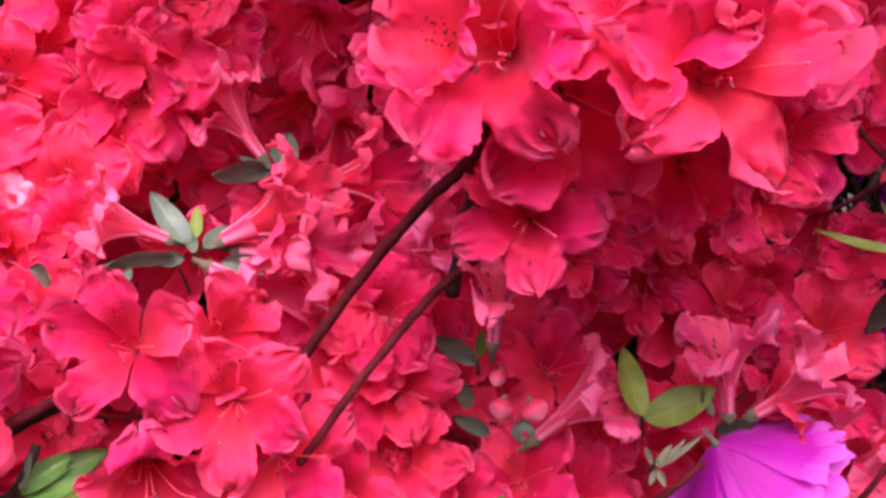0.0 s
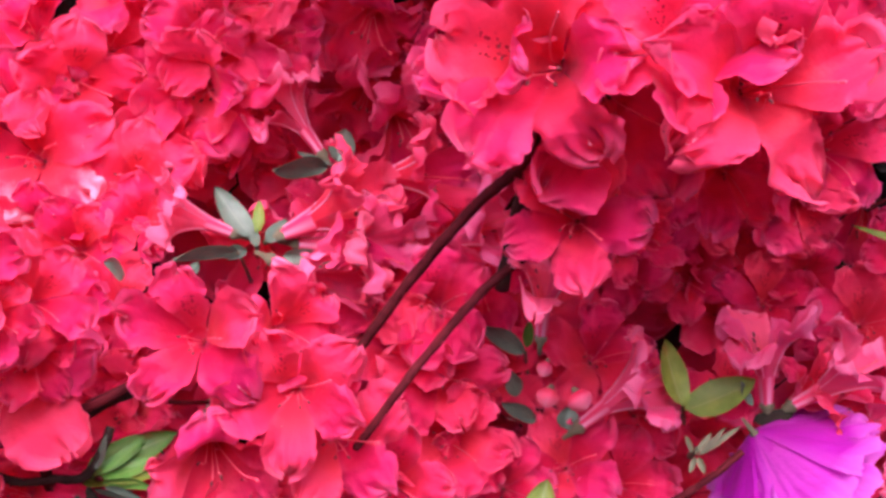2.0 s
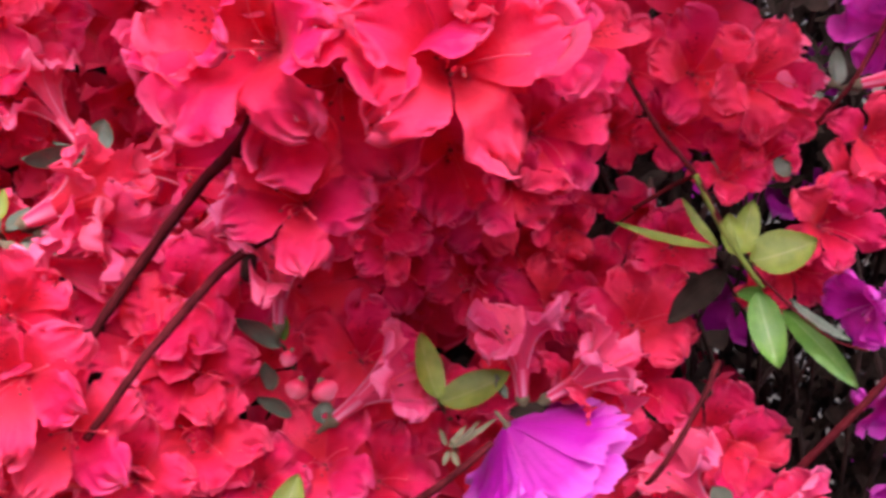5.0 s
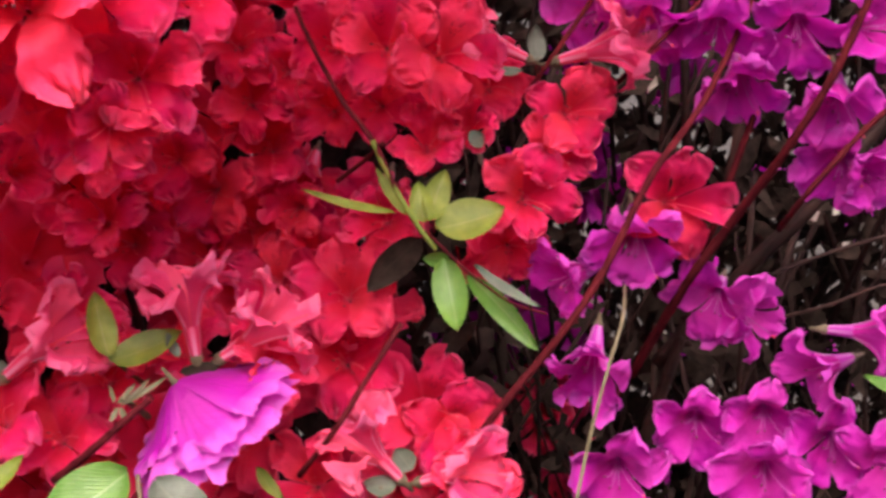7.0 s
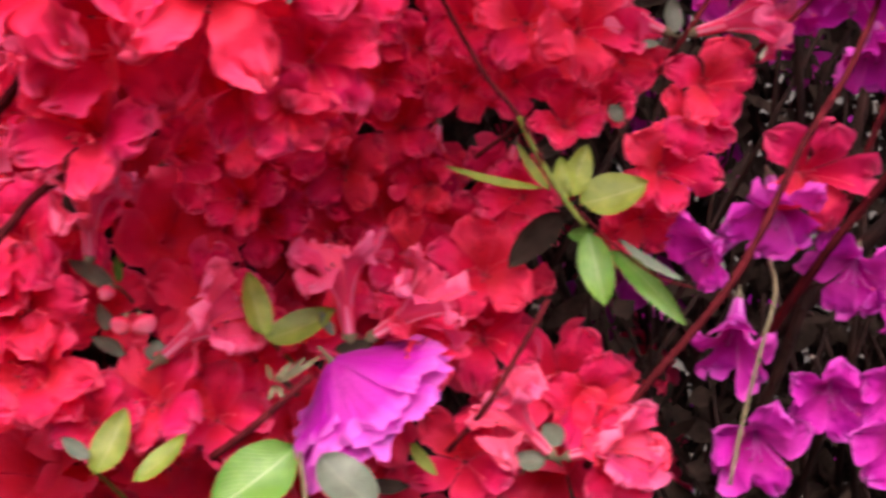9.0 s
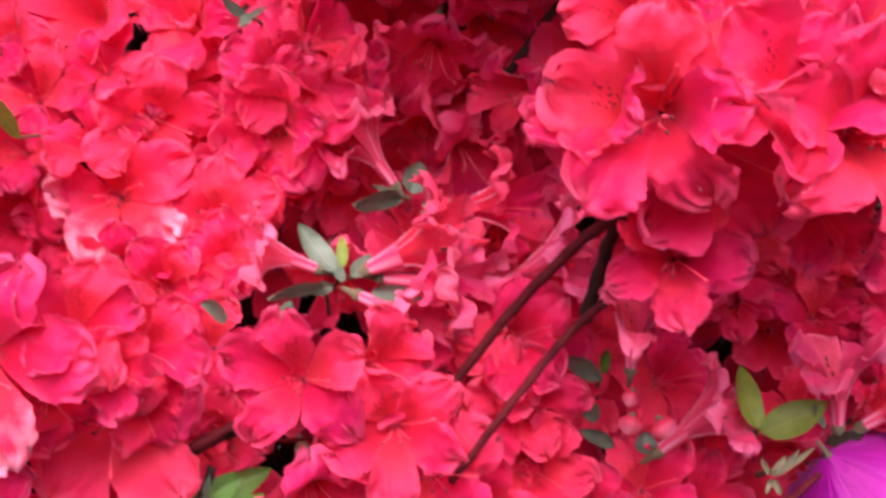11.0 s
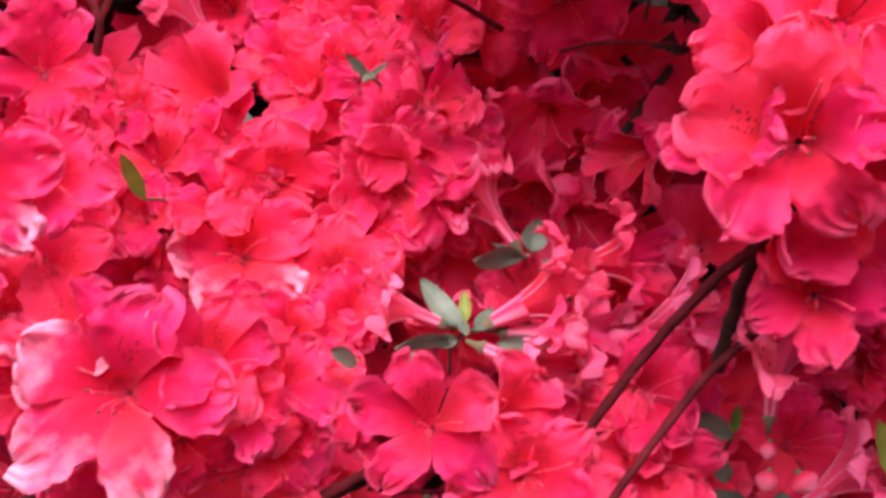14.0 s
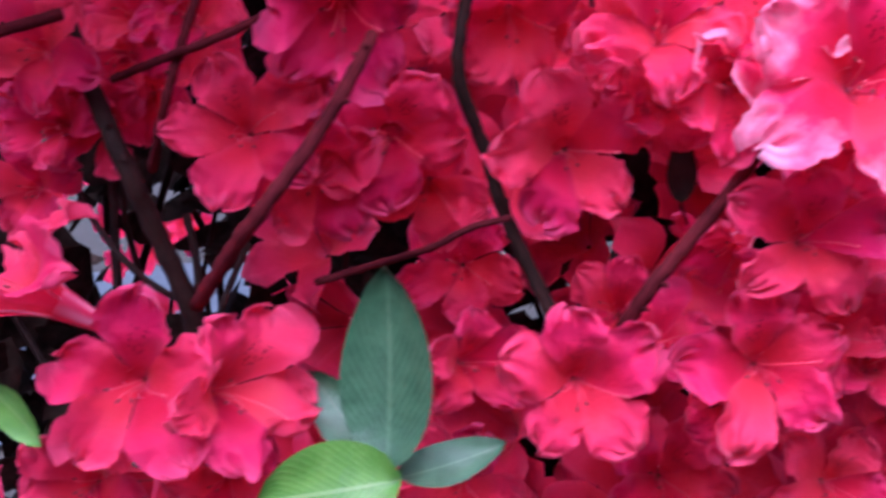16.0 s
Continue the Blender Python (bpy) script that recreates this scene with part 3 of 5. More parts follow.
# spotted blossom and its neighbours
red(1, -0.0391, -0.0380, 0.8544, 5, -63, 84, 0.0189)
red(2, -0.0183, -0.0200, 0.8485, 69, -27, 42, 0.0176)
red(1, -0.0161, -0.0380, 0.8378, -52, -62, 153, 0.0195)
red(2, -0.0390, -0.0360, 0.8196, -171, -78, -87, 0.0215)
red(1, -0.0834, -0.0430, 0.8493, 70, -7, 11, 0.0242)
red(1, -0.0084, -0.0300, 0.8203, -4, -68, 107, 0.0203)
red(2, -0.0742, -0.0200, 0.8554, 17, -49, 98, 0.0149)
red(1, -0.0928, -0.0080, 0.8595, 22, -51, 67, 0.0179)
red(1, -0.0312, -0.0300, 0.8102, 57, -46, 41, 0.0158)
red(1, 0.0023, -0.0200, 0.8020, 37, -51, 49, 0.0180)
red(2, -0.0674, -0.0100, 0.8243, 45, -44, 38, 0.0183)
red(1, -0.0920, -0.0300, 0.8135, 32, -46, 53, 0.0175)
red(1, -0.0682, -0.0200, 0.8044, 14, -60, 85, 0.0148)
red(1, -0.0658, -0.0020, 0.8511, 40, -50, 53, 0.0158)
red(2, -0.0691, -0.0040, 0.8375, 57, -26, 27, 0.0159)
red(1, -0.0757, -0.0120, 0.8176, 53, -48, 32, 0.0167)
# blossoms of the grey-leaved shoots
red(3, -0.0223, 0.0446, 0.8923, -19, -27, 22, 0.0179)
red(3, -0.0497, 0.0076, 0.8731, -26, -55, 47, 0.0173)
red(2, 0.0188, 0.0290, 0.8724, 77, -71, 85, 0.0213)
red(2, -0.0021, 0.0047, 0.8720, 40, -61, 122, 0.0231)
red(3, -0.0001, 0.0041, 0.8594, 96, -60, 64, 0.0209)
red(3, -0.0109, -0.0045, 0.8528, 126, -54, 31, 0.0182)
red(3, 0.0318, 0.0200, 0.8596, 28, -56, 136, 0.0216)
red(1, 0.0007, 0.0100, 0.8469, 8, -53, 84, 0.0192)
red(1, -0.0114, 0.0450, 0.8634, 4, -40, 82, 0.0158)
# between the two branches
red(1, 0.0176, 0.0040, 0.8427, -11, -60, 100, 0.0189)
red(1, 0.0175, 0.0000, 0.8228, 35, -62, 60, 0.0195)
red(1, 0.0183, -0.0040, 0.8050, 47, -45, 37, 0.0191)
red(2, 0.0316, 0.0260, 0.8120, 52, -18, 18, 0.0175)
red(1, 0.0055, 0.0040, 0.8288, 51, -37, 29, 0.0180)
red(1, 0.0302, 0.0200, 0.8409, 65, -13, 9, 0.0168)
# upper mass
red(1, -0.0430, 0.0420, 0.9016, 65, -66, 16, 0.0233)
red(2, -0.0286, 0.0500, 0.9073, -11, -57, 128, 0.0167)
red(1, -0.0421, 0.0420, 0.9149, -3, -66, 103, 0.0218)
red(2, -0.0293, 0.0450, 0.9247, 61, -1, 54, 0.0160)
red(1, -0.0712, 0.0520, 0.9310, -60, -24, 140, 0.0167)
red(2, -0.0478, 0.0640, 0.9357, 7, -18, 88, 0.0145)
red(1, -0.0643, 0.0660, 0.9384, 5, -51, 74, 0.0157)
red(1, -0.0793, 0.0360, 0.9059, 77, -69, 34, 0.0199)
red(2, -0.0471, 0.0420, 0.9018, 91, -64, -6, 0.0202)
red(6, -0.0912, 0.0200, 0.8895, -8, -69, 102, 0.0214)
red(1, -0.0972, 0.0320, 0.9030, 11, -52, 82, 0.0165)
red(1, -0.1168, 0.0520, 0.9154, 48, -40, 42, 0.0173)
red(1, -0.1265, 0.0620, 0.9302, 6, -57, 73, 0.0157)
red(2, -0.1373, 0.0600, 0.9214, 63, -37, 0, 0.0144)
red(1, -0.0807, 0.0720, 0.9408, -36, -48, 125, 0.0159)
red(1, -0.0964, 0.0580, 0.9207, 36, -43, 56, 0.0137)
red(1, -0.0735, 0.0520, 0.9161, -2, -59, 104, 0.0161)
red(3, -0.1099, 0.0844, 0.9596, -12, -28, 28, 0.0175)
red(2, -0.1139, 0.0880, 0.9372, 126, -82, -36, 0.0175)
red(1, -0.0759, 0.1000, 0.9597, 50, -40, 46, 0.0181)
red(1, -0.0523, 0.0980, 0.9506, 12, -57, 80, 0.0175)
red(2, -0.0603, 0.0920, 0.9427, 56, -24, 27, 0.0159)
red(1, -0.0306, 0.0950, 0.9428, -25, -61, 122, 0.0188)
red(1, 0.0122, 0.0850, 0.9478, 87, -28, 2, 0.0222)
red(1, -0.0409, 0.0520, 0.8882, 58, -50, 22, 0.0190)
red(1, -0.0638, 0.0220, 0.8808, 35, -59, 61, 0.0180)
red(4, -0.1261, -0.0040, 0.9481, 58, -44, 46, 0.0169)
red(1, -0.1346, 0.0000, 0.9278, 71, -19, 22, 0.0148)
red(1, -0.1367, 0.0020, 0.8943, 65, -16, 24, 0.0183)
red(1, -0.1359, 0.0420, 0.9084, 15, -63, 77, 0.0133)
red(1, -0.1285, 0.0450, 0.8784, 68, -51, 19, 0.0174)
red(2, -0.1127, 0.0450, 0.8739, -23, -81, 115, 0.0171)
red(1, -0.0264, 0.0700, 0.9107, 25, -65, 85, 0.0167)
red(1, -0.0117, 0.1000, 0.9439, 52, -45, 33, 0.0176)
red(1, -0.0553, 0.0350, 0.8864, 18, -64, 80, 0.0173)
red(2, -0.0771, 0.0050, 0.8664, 56, -44, 42, 0.0170)
red(1, -0.1229, 0.0450, 0.9001, 52, -45, 33, 0.0149)
red(1, -0.0614, 0.0100, 0.8711, 15, -63, 77, 0.0137)
red(1, -0.0349, 0.1100, 0.9591, 52, -45, 33, 0.0168)
red(1, -0.1008, 0.1100, 0.9591, 32, -59, 58, 0.0159)
red(1, -0.0725, 0.0450, 0.8926, 73, -41, 19, 0.0168)
red(1, -0.1376, 0.0300, 0.8970, 57, -37, 25, 0.0135)
red(1, -0.0888, 0.0120, 0.8702, 28, -70, 76, 0.0147)
# lower middle
red(3, 0.0465, -0.0210, 0.8549, 7, 5, 35, 0.0160)
red(1, 0.0643, 0.0340, 0.8110, 12, -55, 87, 0.0199)
red(3, 0.0703, 0.0010, 0.8149, 28, -48, 141, 0.0205)
red(1, 0.0499, 0.0000, 0.7934, -22, -50, 115, 0.0177)
red(4, 0.0233, -0.0020, 0.7984, 10, -60, 82, 0.0131)
red(1, 0.0335, -0.0040, 0.7890, 40, -50, 53, 0.0142)
red(1, 0.0659, 0.0040, 0.7846, 32, -46, 53, 0.0163)
red(1, 0.0752, 0.0320, 0.7927, -6, -54, 102, 0.0174)
# above the violet blossom
red(3, 0.1067, 0.0043, 0.8229, 3, -4, 29, 0.0203)
red(3, 0.1303, 0.0035, 0.8120, 32, -54, 134, 0.0196)
red(1, 0.1294, 0.0020, 0.7999, 73, 20, 39, 0.0141)
red(1, 0.1261, 0.0200, 0.8015, 42, -32, 60, 0.0154)
# the violet bell
violet(5, 0.1165, -0.0023, 0.7770, 163, -29, 31, 0.0257)
# pale-lit near blossoms
red(6, -0.1007, -0.0730, 0.8797, 52, -63, 39, 0.0234)
red(2, -0.0760, -0.0600, 0.8708, 63, -46, 50, 0.0130)
red(2, -0.0810, -0.0600, 0.8818, 31, -49, 79, 0.0177)
red(1, -0.0693, -0.0500, 0.8709, 68, -25, 46, 0.0142)
red(6, -0.1153, -0.0550, 0.8890, -31, -44, 122, 0.0166)
red(1, -0.0742, -0.0480, 0.8546, 81, -21, 19, 0.0126)
red(6, -0.1276, -0.0600, 0.9259, 38, -78, 60, 0.0179)
red(6, -0.1557, -0.0660, 0.9276, 82, -59, 15, 0.0186)
red(1, -0.1133, -0.0500, 0.9242, 72, -39, 34, 0.0144)
red(1, -0.1448, -0.0500, 0.9325, 14, -60, 80, 0.0157)
red(1, -0.1391, -0.0300, 0.8916, 55, -47, 32, 0.0174)
red(2, -0.1218, -0.0450, 0.8804, -71, 18, 171, 0.0124)
red(1, -0.0930, -0.0550, 0.8616, 76, -51, 27, 0.0134)
# blossoms round the dark stems
red(1, -0.1570, -0.0420, 0.8676, -45, -85, 139, 0.0201)
red(2, -0.1670, -0.0360, 0.8969, 156, -74, -64, 0.0189)
red(1, -0.1342, -0.0400, 0.8770, 77, -52, 26, 0.0140)
red(1, -0.1113, -0.0620, 0.8473, 47, -68, 46, 0.0159)
red(1, -0.1215, -0.0600, 0.8209, -35, -75, 130, 0.0189)
red(4, -0.1038, -0.0420, 0.8219, 54, -43, 46, 0.0133)
red(2, -0.1273, -0.0400, 0.8047, -92, 13, 171, 0.0128)
red(1, -0.1596, -0.0500, 0.8172, 12, -83, 83, 0.0191)
red(2, -0.1843, -0.0150, 0.8158, 19, -76, 95, 0.0165)
red(0, -0.2557, -0.0600, 0.8291, 50, -75, 43, 0.0209)
red(1, -0.2320, -0.0560, 0.8251, 77, -43, 53, 0.0203)
red(2, -0.2779, -0.0573, 0.8535, -10, -53, 36, 0.0217)
red(1, -0.2290, -0.0360, 0.8794, -55, -74, 151, 0.0184)
red(2, -0.2762, 0.0000, 0.8844, -28, -78, 110, 0.0178)
red(2, -0.2030, -0.0450, 0.9025, 164, -67, -72, 0.0204)
red(1, -0.1992, -0.0100, 0.8730, 84, -53, 8, 0.0205)
red(2, -0.2180, -0.0120, 0.8654, 145, -79, -52, 0.0205)
red(1, -0.2393, -0.0300, 0.9082, 62, -39, 25, 0.0157)
red(1, -0.2529, -0.0280, 0.9091, 22, -73, 72, 0.0130)
red(4, -0.1365, -0.0600, 0.8937, 50, -44, 37, 0.0161)
red(6, -0.1230, -0.0580, 0.8777, -117, 82, 162, 0.0139)
red(1, -0.1918, 0.0000, 0.8585, 95, -53, -1, 0.0173)
red(1, -0.1870, 0.0250, 0.8328, 74, -53, 17, 0.0189)
red(2, -0.1019, -0.0450, 0.8594, 66, -29, 25, 0.0144)
red(1, -0.1472, 0.0100, 0.8210, 38, -53, 39, 0.0156)
red(1, -0.1386, -0.0300, 0.8223, 29, -51, 78, 0.0129)
red(1, -0.2797, -0.0200, 0.9038, 77, -43, 13, 0.0162)
red(2, -0.2833, -0.0100, 0.8854, 65, -64, 14, 0.0154)
red(1, -0.2662, 0.0000, 0.9007, 84, -53, 9, 0.0173)
red(1, -0.2952, 0.0000, 0.8691, 34, -79, 60, 0.0153)
red(2, -0.2645, 0.0100, 0.8887, 93, -53, 1, 0.0155)
red(2, -0.2768, -0.0400, 0.8012, 65, -51, 25, 0.0175)
red(1, -0.1387, 0.0000, 0.7754, 65, -51, 25, 0.0195)
red(1, -0.1926, 0.0100, 0.7748, 65, -51, 25, 0.0186)
red(1, -0.1024, -0.0300, 0.7821, 65, -51, 25, 0.0160)
red(1, -0.2418, -0.0450, 0.8014, 80, -32, 16, 0.0156)
# reds before the violet shrub
red(1, 0.1677, 0.0420, 0.8866, -25, -75, 111, 0.0187)
red(1, 0.1862, 0.0420, 0.8837, 61, -50, 32, 0.0184)
red(3, 0.1990, 0.0594, 0.8850, -23, -59, 35, 0.0178)
red(3, 0.2410, 0.0547, 0.8800, 48, -71, 110, 0.0204)
red(1, 0.2271, 0.0520, 0.8617, 41, -65, 56, 0.0165)
red(2, 0.2180, 0.0500, 0.8477, 57, -38, 25, 0.0146)
red(1, 0.2092, 0.0420, 0.8367, 60, -51, 26, 0.0179)
red(1, 0.1790, 0.0500, 0.8547, -25, -54, 117, 0.0140)
red(2, 0.1929, 0.0550, 0.8585, 5, -44, 81, 0.0126)
red(1, 0.2585, 0.0460, 0.8302, 64, -61, 32, 0.0183)
red(2, 0.1626, 0.0600, 0.8287, -60, -47, 140, 0.0158)
red(1, 0.1740, 0.0450, 0.7687, 43, -54, 44, 0.0219)
red(1, 0.1501, 0.0500, 0.8086, -10, -58, 99, 0.0199)
red(3, 0.1522, 0.0032, 0.7755, -13, -36, 30, 0.0187)
red(3, 0.1833, -0.0042, 0.7665, 57, -51, 87, 0.0187)
red(1, 0.1834, 0.0000, 0.7588, 33, -60, 63, 0.0163)
red(1, 0.1480, 0.0500, 0.7859, 49, -36, 24, 0.0198)
red(1, 0.1825, 0.0400, 0.7619, 41, -65, 56, 0.0185)
red(1, 0.1516, 0.0600, 0.8867, 56, -53, 18, 0.0175)
red(1, 0.2030, 0.0700, 0.8699, 59, -50, 27, 0.0159)
red(1, 0.1373, 0.0050, 0.7614, 49, -48, 29, 0.0173)
red(1, 0.2044, 0.0600, 0.8167, 15, -76, 70, 0.0144)
red(1, 0.1657, 0.0650, 0.8657, 71, -45, 9, 0.0144)
# shaded reds on the right
red(1, 0.1055, 0.0850, 0.8372, 20, -82, 62, 0.0178)
red(1, 0.1228, 0.0800, 0.8681, 59, -50, 27, 0.0140)
red(2, 0.1334, 0.0850, 0.8291, -50, -78, 123, 0.0132)
red(1, 0.0967, 0.0700, 0.8518, 67, -54, 15, 0.0151)
red(1, 0.1195, 0.0800, 0.8878, -39, -65, 127, 0.0159)
red(1, 0.1363, 0.0850, 0.8771, 74, -34, 11, 0.0156)
red(2, 0.0975, 0.0600, 0.8729, 47, -49, 24, 0.0165)
red(1, 0.1280, 0.0850, 0.8510, 71, -13, 7, 0.0152)
red(1, 0.1503, 0.0800, 0.8633, 61, -62, 27, 0.0149)
red(1, 0.0764, 0.0800, 0.8229, 58, -52, 22, 0.0172)
red(1, 0.1000, 0.0900, 0.8127, 50, -48, 28, 0.0173)
red(1, 0.1257, 0.0800, 0.8069, 7, -58, 79, 0.0171)
red(2, 0.0732, 0.0600, 0.8350, 34, -66, 50, 0.0158)
red(1, 0.1162, 0.0950, 0.8224, 69, -25, 5, 0.0175)
red(1, 0.1414, 0.0850, 0.8124, 63, -43, 15, 0.0155)
red(1, 0.0762, 0.0600, 0.8566, 71, -45, 9, 0.0166)
red(2, 0.0633, 0.0750, 0.8404, 76, -16, -1, 0.0174)
red(1, 0.0823, 0.0800, 0.8399, 59, -63, 23, 0.0156)
# blossoms behind them, and the violet shrub's
red(2, 0.0043, 0.0420, 0.8444, 130, -16, 17, 0.0195)
red(1, 0.0181, 0.0505, 0.8527, 125, -31, -14, 0.0199)
red(1, 0.1533, 0.0755, 0.7948, 28, -19, 51, 0.0215)
red(1, -0.0240, 0.0588, 0.8640, -80, -80, 140, 0.0193)
red(1, -0.0309, 0.0241, 0.8532, 152, -62, -47, 0.0178)
red(1, 0.0991, 0.0230, 0.8043, -10, -25, 69, 0.0177)
red(1, 0.1360, 0.1154, 0.8307, 162, -57, -85, 0.0211)
red(1, 0.1626, 0.0936, 0.8245, 129, -38, -44, 0.0211)
red(2, 0.2022, 0.0755, 0.8093, 128, -34, -4, 0.0178)
violet(2, 0.2446, 0.0411, 0.8179, 129, -34, -28, 0.0193)
violet(1, 0.2708, 0.0518, 0.7922, -158, -67, -142, 0.0171)
violet(2, 0.2857, 0.0570, 0.7855, 115, -44, 21, 0.0171)
violet(2, 0.2244, 0.0252, 0.7834, 131, -16, -36, 0.0171)
violet(2, 0.2190, 0.0419, 0.8086, -132, -79, 158, 0.0171)
violet(1, 0.2624, 0.0442, 0.7539, 120, -78, -46, 0.0171)
violet(1, 0.2839, 0.0393, 0.7559, 124, -79, -52, 0.0171)
violet(1, 0.2322, 0.0263, 0.7464, 108, -78, -30, 0.0186)
violet(1, 0.3024, 0.0271, 0.7492, 123, -80, -54, 0.0180)
violet(1, 0.3162, 0.0149, 0.7453, 123, -82, -56, 0.0192)
violet(2, 0.2784, 0.0215, 0.7441, 114, -80, -42, 0.0193)
violet(2, 0.2995, 0.0349, 0.7737, -100, -71, 124, 0.0171)
violet(3, 0.3155, 0.0239, 0.7881, 91, 5, 62, 0.0171)
violet(1, 0.2523, 0.0596, 0.8854, 159, -51, -86, 0.0194)
violet(1, 0.2736, 0.0572, 0.8806, 159, -52, -89, 0.0195)
violet(2, 0.2806, 0.0567, 0.8640, 157, -35, -72, 0.0180)
violet(1, 0.2970, 0.0444, 0.8798, 154, -50, -70, 0.0182)
violet(1, 0.3073, 0.0377, 0.8570, 153, -41, -64, 0.0182)
violet(1, 0.3105, 0.0459, 0.8377, 166, -62, -109, 0.0179)
violet(2, 0.3205, 0.0430, 0.8357, 120, -63, -10, 0.0171)
violet(1, 0.3203, 0.0398, 0.8838, 52, -65, 57, 0.0171)
violet(1, 0.2370, 0.0769, 0.8893, -176, -80, -147, 0.0185)
red(1, 0.0541, -0.0056, 0.9332, -45, -64, 87, 0.0213)
red(1, 0.0927, -0.0150, 0.9344, 61, -42, 53, 0.0192)
red(1, 0.0613, 0.0166, 0.9550, 9, -31, 54, 0.0209)
red(1, 0.0777, 0.0213, 0.9557, 13, -30, 58, 0.0197)
red(1, 0.0974, 0.0209, 0.9536, 25, -38, 73, 0.0197)
red(1, 0.0002, 0.0815, 0.9075, 155, -51, -75, 0.0206)
red(1, -0.0039, 0.0892, 0.8821, 156, -50, -76, 0.0205)
red(1, 0.0102, 0.0796, 0.8734, 133, -39, -9, 0.0201)
red(1, 0.0205, 0.0970, 0.9096, 140, -38, -15, 0.0204)
red(2, 0.0258, 0.0658, 0.8971, -102, -74, 134, 0.0191)
red(2, -0.1185, 0.0005, 0.8335, 118, 5, -46, 0.0175)
# branches
branch("slender red-brown azalea branch rising through the blossoms", [(-0.0075, -0.0205, 0.8331), (-0.0027, -0.0217, 0.8397), (0.0148, -0.0249, 0.8612), (0.0308, -0.0332, 0.8795), (0.0414, -0.0397, 0.8896), (0.0460, -0.0364, 0.8972), (0.0502, -0.0273, 0.9071)], 0.00133, 0.00153, bark, 5)
branch("thin dark red-brown azalea twig among the blossoms", [(-0.0046, -0.0283, 0.8170), (0.0002, -0.0288, 0.8227), (0.0124, -0.0278, 0.8371), (0.0271, -0.0237, 0.8513), (0.0358, -0.0236, 0.8588), (0.0473, -0.0169, 0.8641)], 0.00107, 0.00130, bark, 4)
branch("dark forked azalea branch under the blossoms", [(0.0357, -0.0010, 0.8471), (0.0413, -0.0100, 0.8699), (0.0437, -0.0262, 0.8858), (0.0461, -0.0296, 0.8991), (0.0529, -0.0232, 0.9139), (0.0578, -0.0216, 0.9195)], 0.00203, 0.00110, bark_dark, 3)
branch("short dark azalea branch below the spotted blossom", [(-0.0730, -0.0310, 0.8313), (-0.0644, -0.0308, 0.8356), (-0.0538, -0.0308, 0.8394), (-0.0468, -0.0231, 0.8409)], 0.00115, 0.001, bark_dark, 3)
branch("thin bare twig below the spotted blossom", [(-0.0567, -0.0297, 0.8360), (-0.0481, -0.0284, 0.8335), (-0.0368, -0.0259, 0.8315)], 0.00058, 0.00059, bark, 0)
branch("thin reddish twig ending in a young leaf shoot", [(0.1417, 0.0509, 0.8981), (0.1453, 0.0448, 0.8887), (0.1535, 0.0343, 0.8715), (0.1621, 0.0261, 0.8593), (0.1677, 0.0198, 0.8455)], 0.00074, 0.00085, bark, 2)
branch("thin dark twig beside the leaf shoot", [(0.1652, 0.0377, 0.8565), (0.1606, 0.0468, 0.8513), (0.1501, 0.0553, 0.8428)], 0.00074, 0.00078, bark, 0)
branch("long slanting red-brown azalea stem", [(0.2990, 0.0730, 0.9057), (0.2879, 0.0649, 0.8902), (0.2651, 0.0394, 0.8632), (0.2419, 0.0159, 0.8442), (0.2260, 0.0062, 0.8206), (0.2116, 0.0029, 0.8024), (0.1909, 0.0083, 0.7762), (0.1762, 0.0231, 0.7474)], 0.00100, 0.00126, bark, 3)
branch("slanting red-brown azalea stem", [(0.3131, 0.0808, 0.8994), (0.3051, 0.0686, 0.8890), (0.2919, 0.0632, 0.8626), (0.2809, 0.0585, 0.8397), (0.2721, 0.0629, 0.8127), (0.2610, 0.0769, 0.7817), (0.2419, 0.0900, 0.7446)], 0.00103, 0.00137, bark, 2)
branch("slanting red-brown azalea stem", [(0.3119, 0.0195, 0.9011), (0.3062, 0.0173, 0.8904), (0.2949, 0.0133, 0.8704), (0.2835, 0.0193, 0.8490), (0.2716, 0.0394, 0.8217), (0.2612, 0.0506, 0.8010), (0.2494, 0.0828, 0.7597)], 0.00107, 0.00171, bark, 2)
branch("thin curved red-brown stem before the violet blossoms", [(0.3378, 0.0124, 0.8790), (0.3254, 0.0112, 0.8702), (0.3033, 0.0046, 0.8579), (0.2843, 0.0017, 0.8402), (0.2800, 0.0142, 0.8264)], 0.00078, 0.00090, bark, 2)
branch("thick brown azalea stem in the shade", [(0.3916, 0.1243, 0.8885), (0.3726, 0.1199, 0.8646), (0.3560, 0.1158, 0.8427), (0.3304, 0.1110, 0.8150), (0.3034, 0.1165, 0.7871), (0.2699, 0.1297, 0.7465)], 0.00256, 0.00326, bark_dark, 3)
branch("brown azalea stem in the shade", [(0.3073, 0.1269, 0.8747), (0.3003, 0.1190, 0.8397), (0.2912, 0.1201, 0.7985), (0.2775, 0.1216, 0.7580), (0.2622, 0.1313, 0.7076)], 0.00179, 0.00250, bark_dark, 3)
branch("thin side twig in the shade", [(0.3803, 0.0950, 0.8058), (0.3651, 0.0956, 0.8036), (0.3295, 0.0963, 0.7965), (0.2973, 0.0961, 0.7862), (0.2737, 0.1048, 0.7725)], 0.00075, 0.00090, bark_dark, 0)
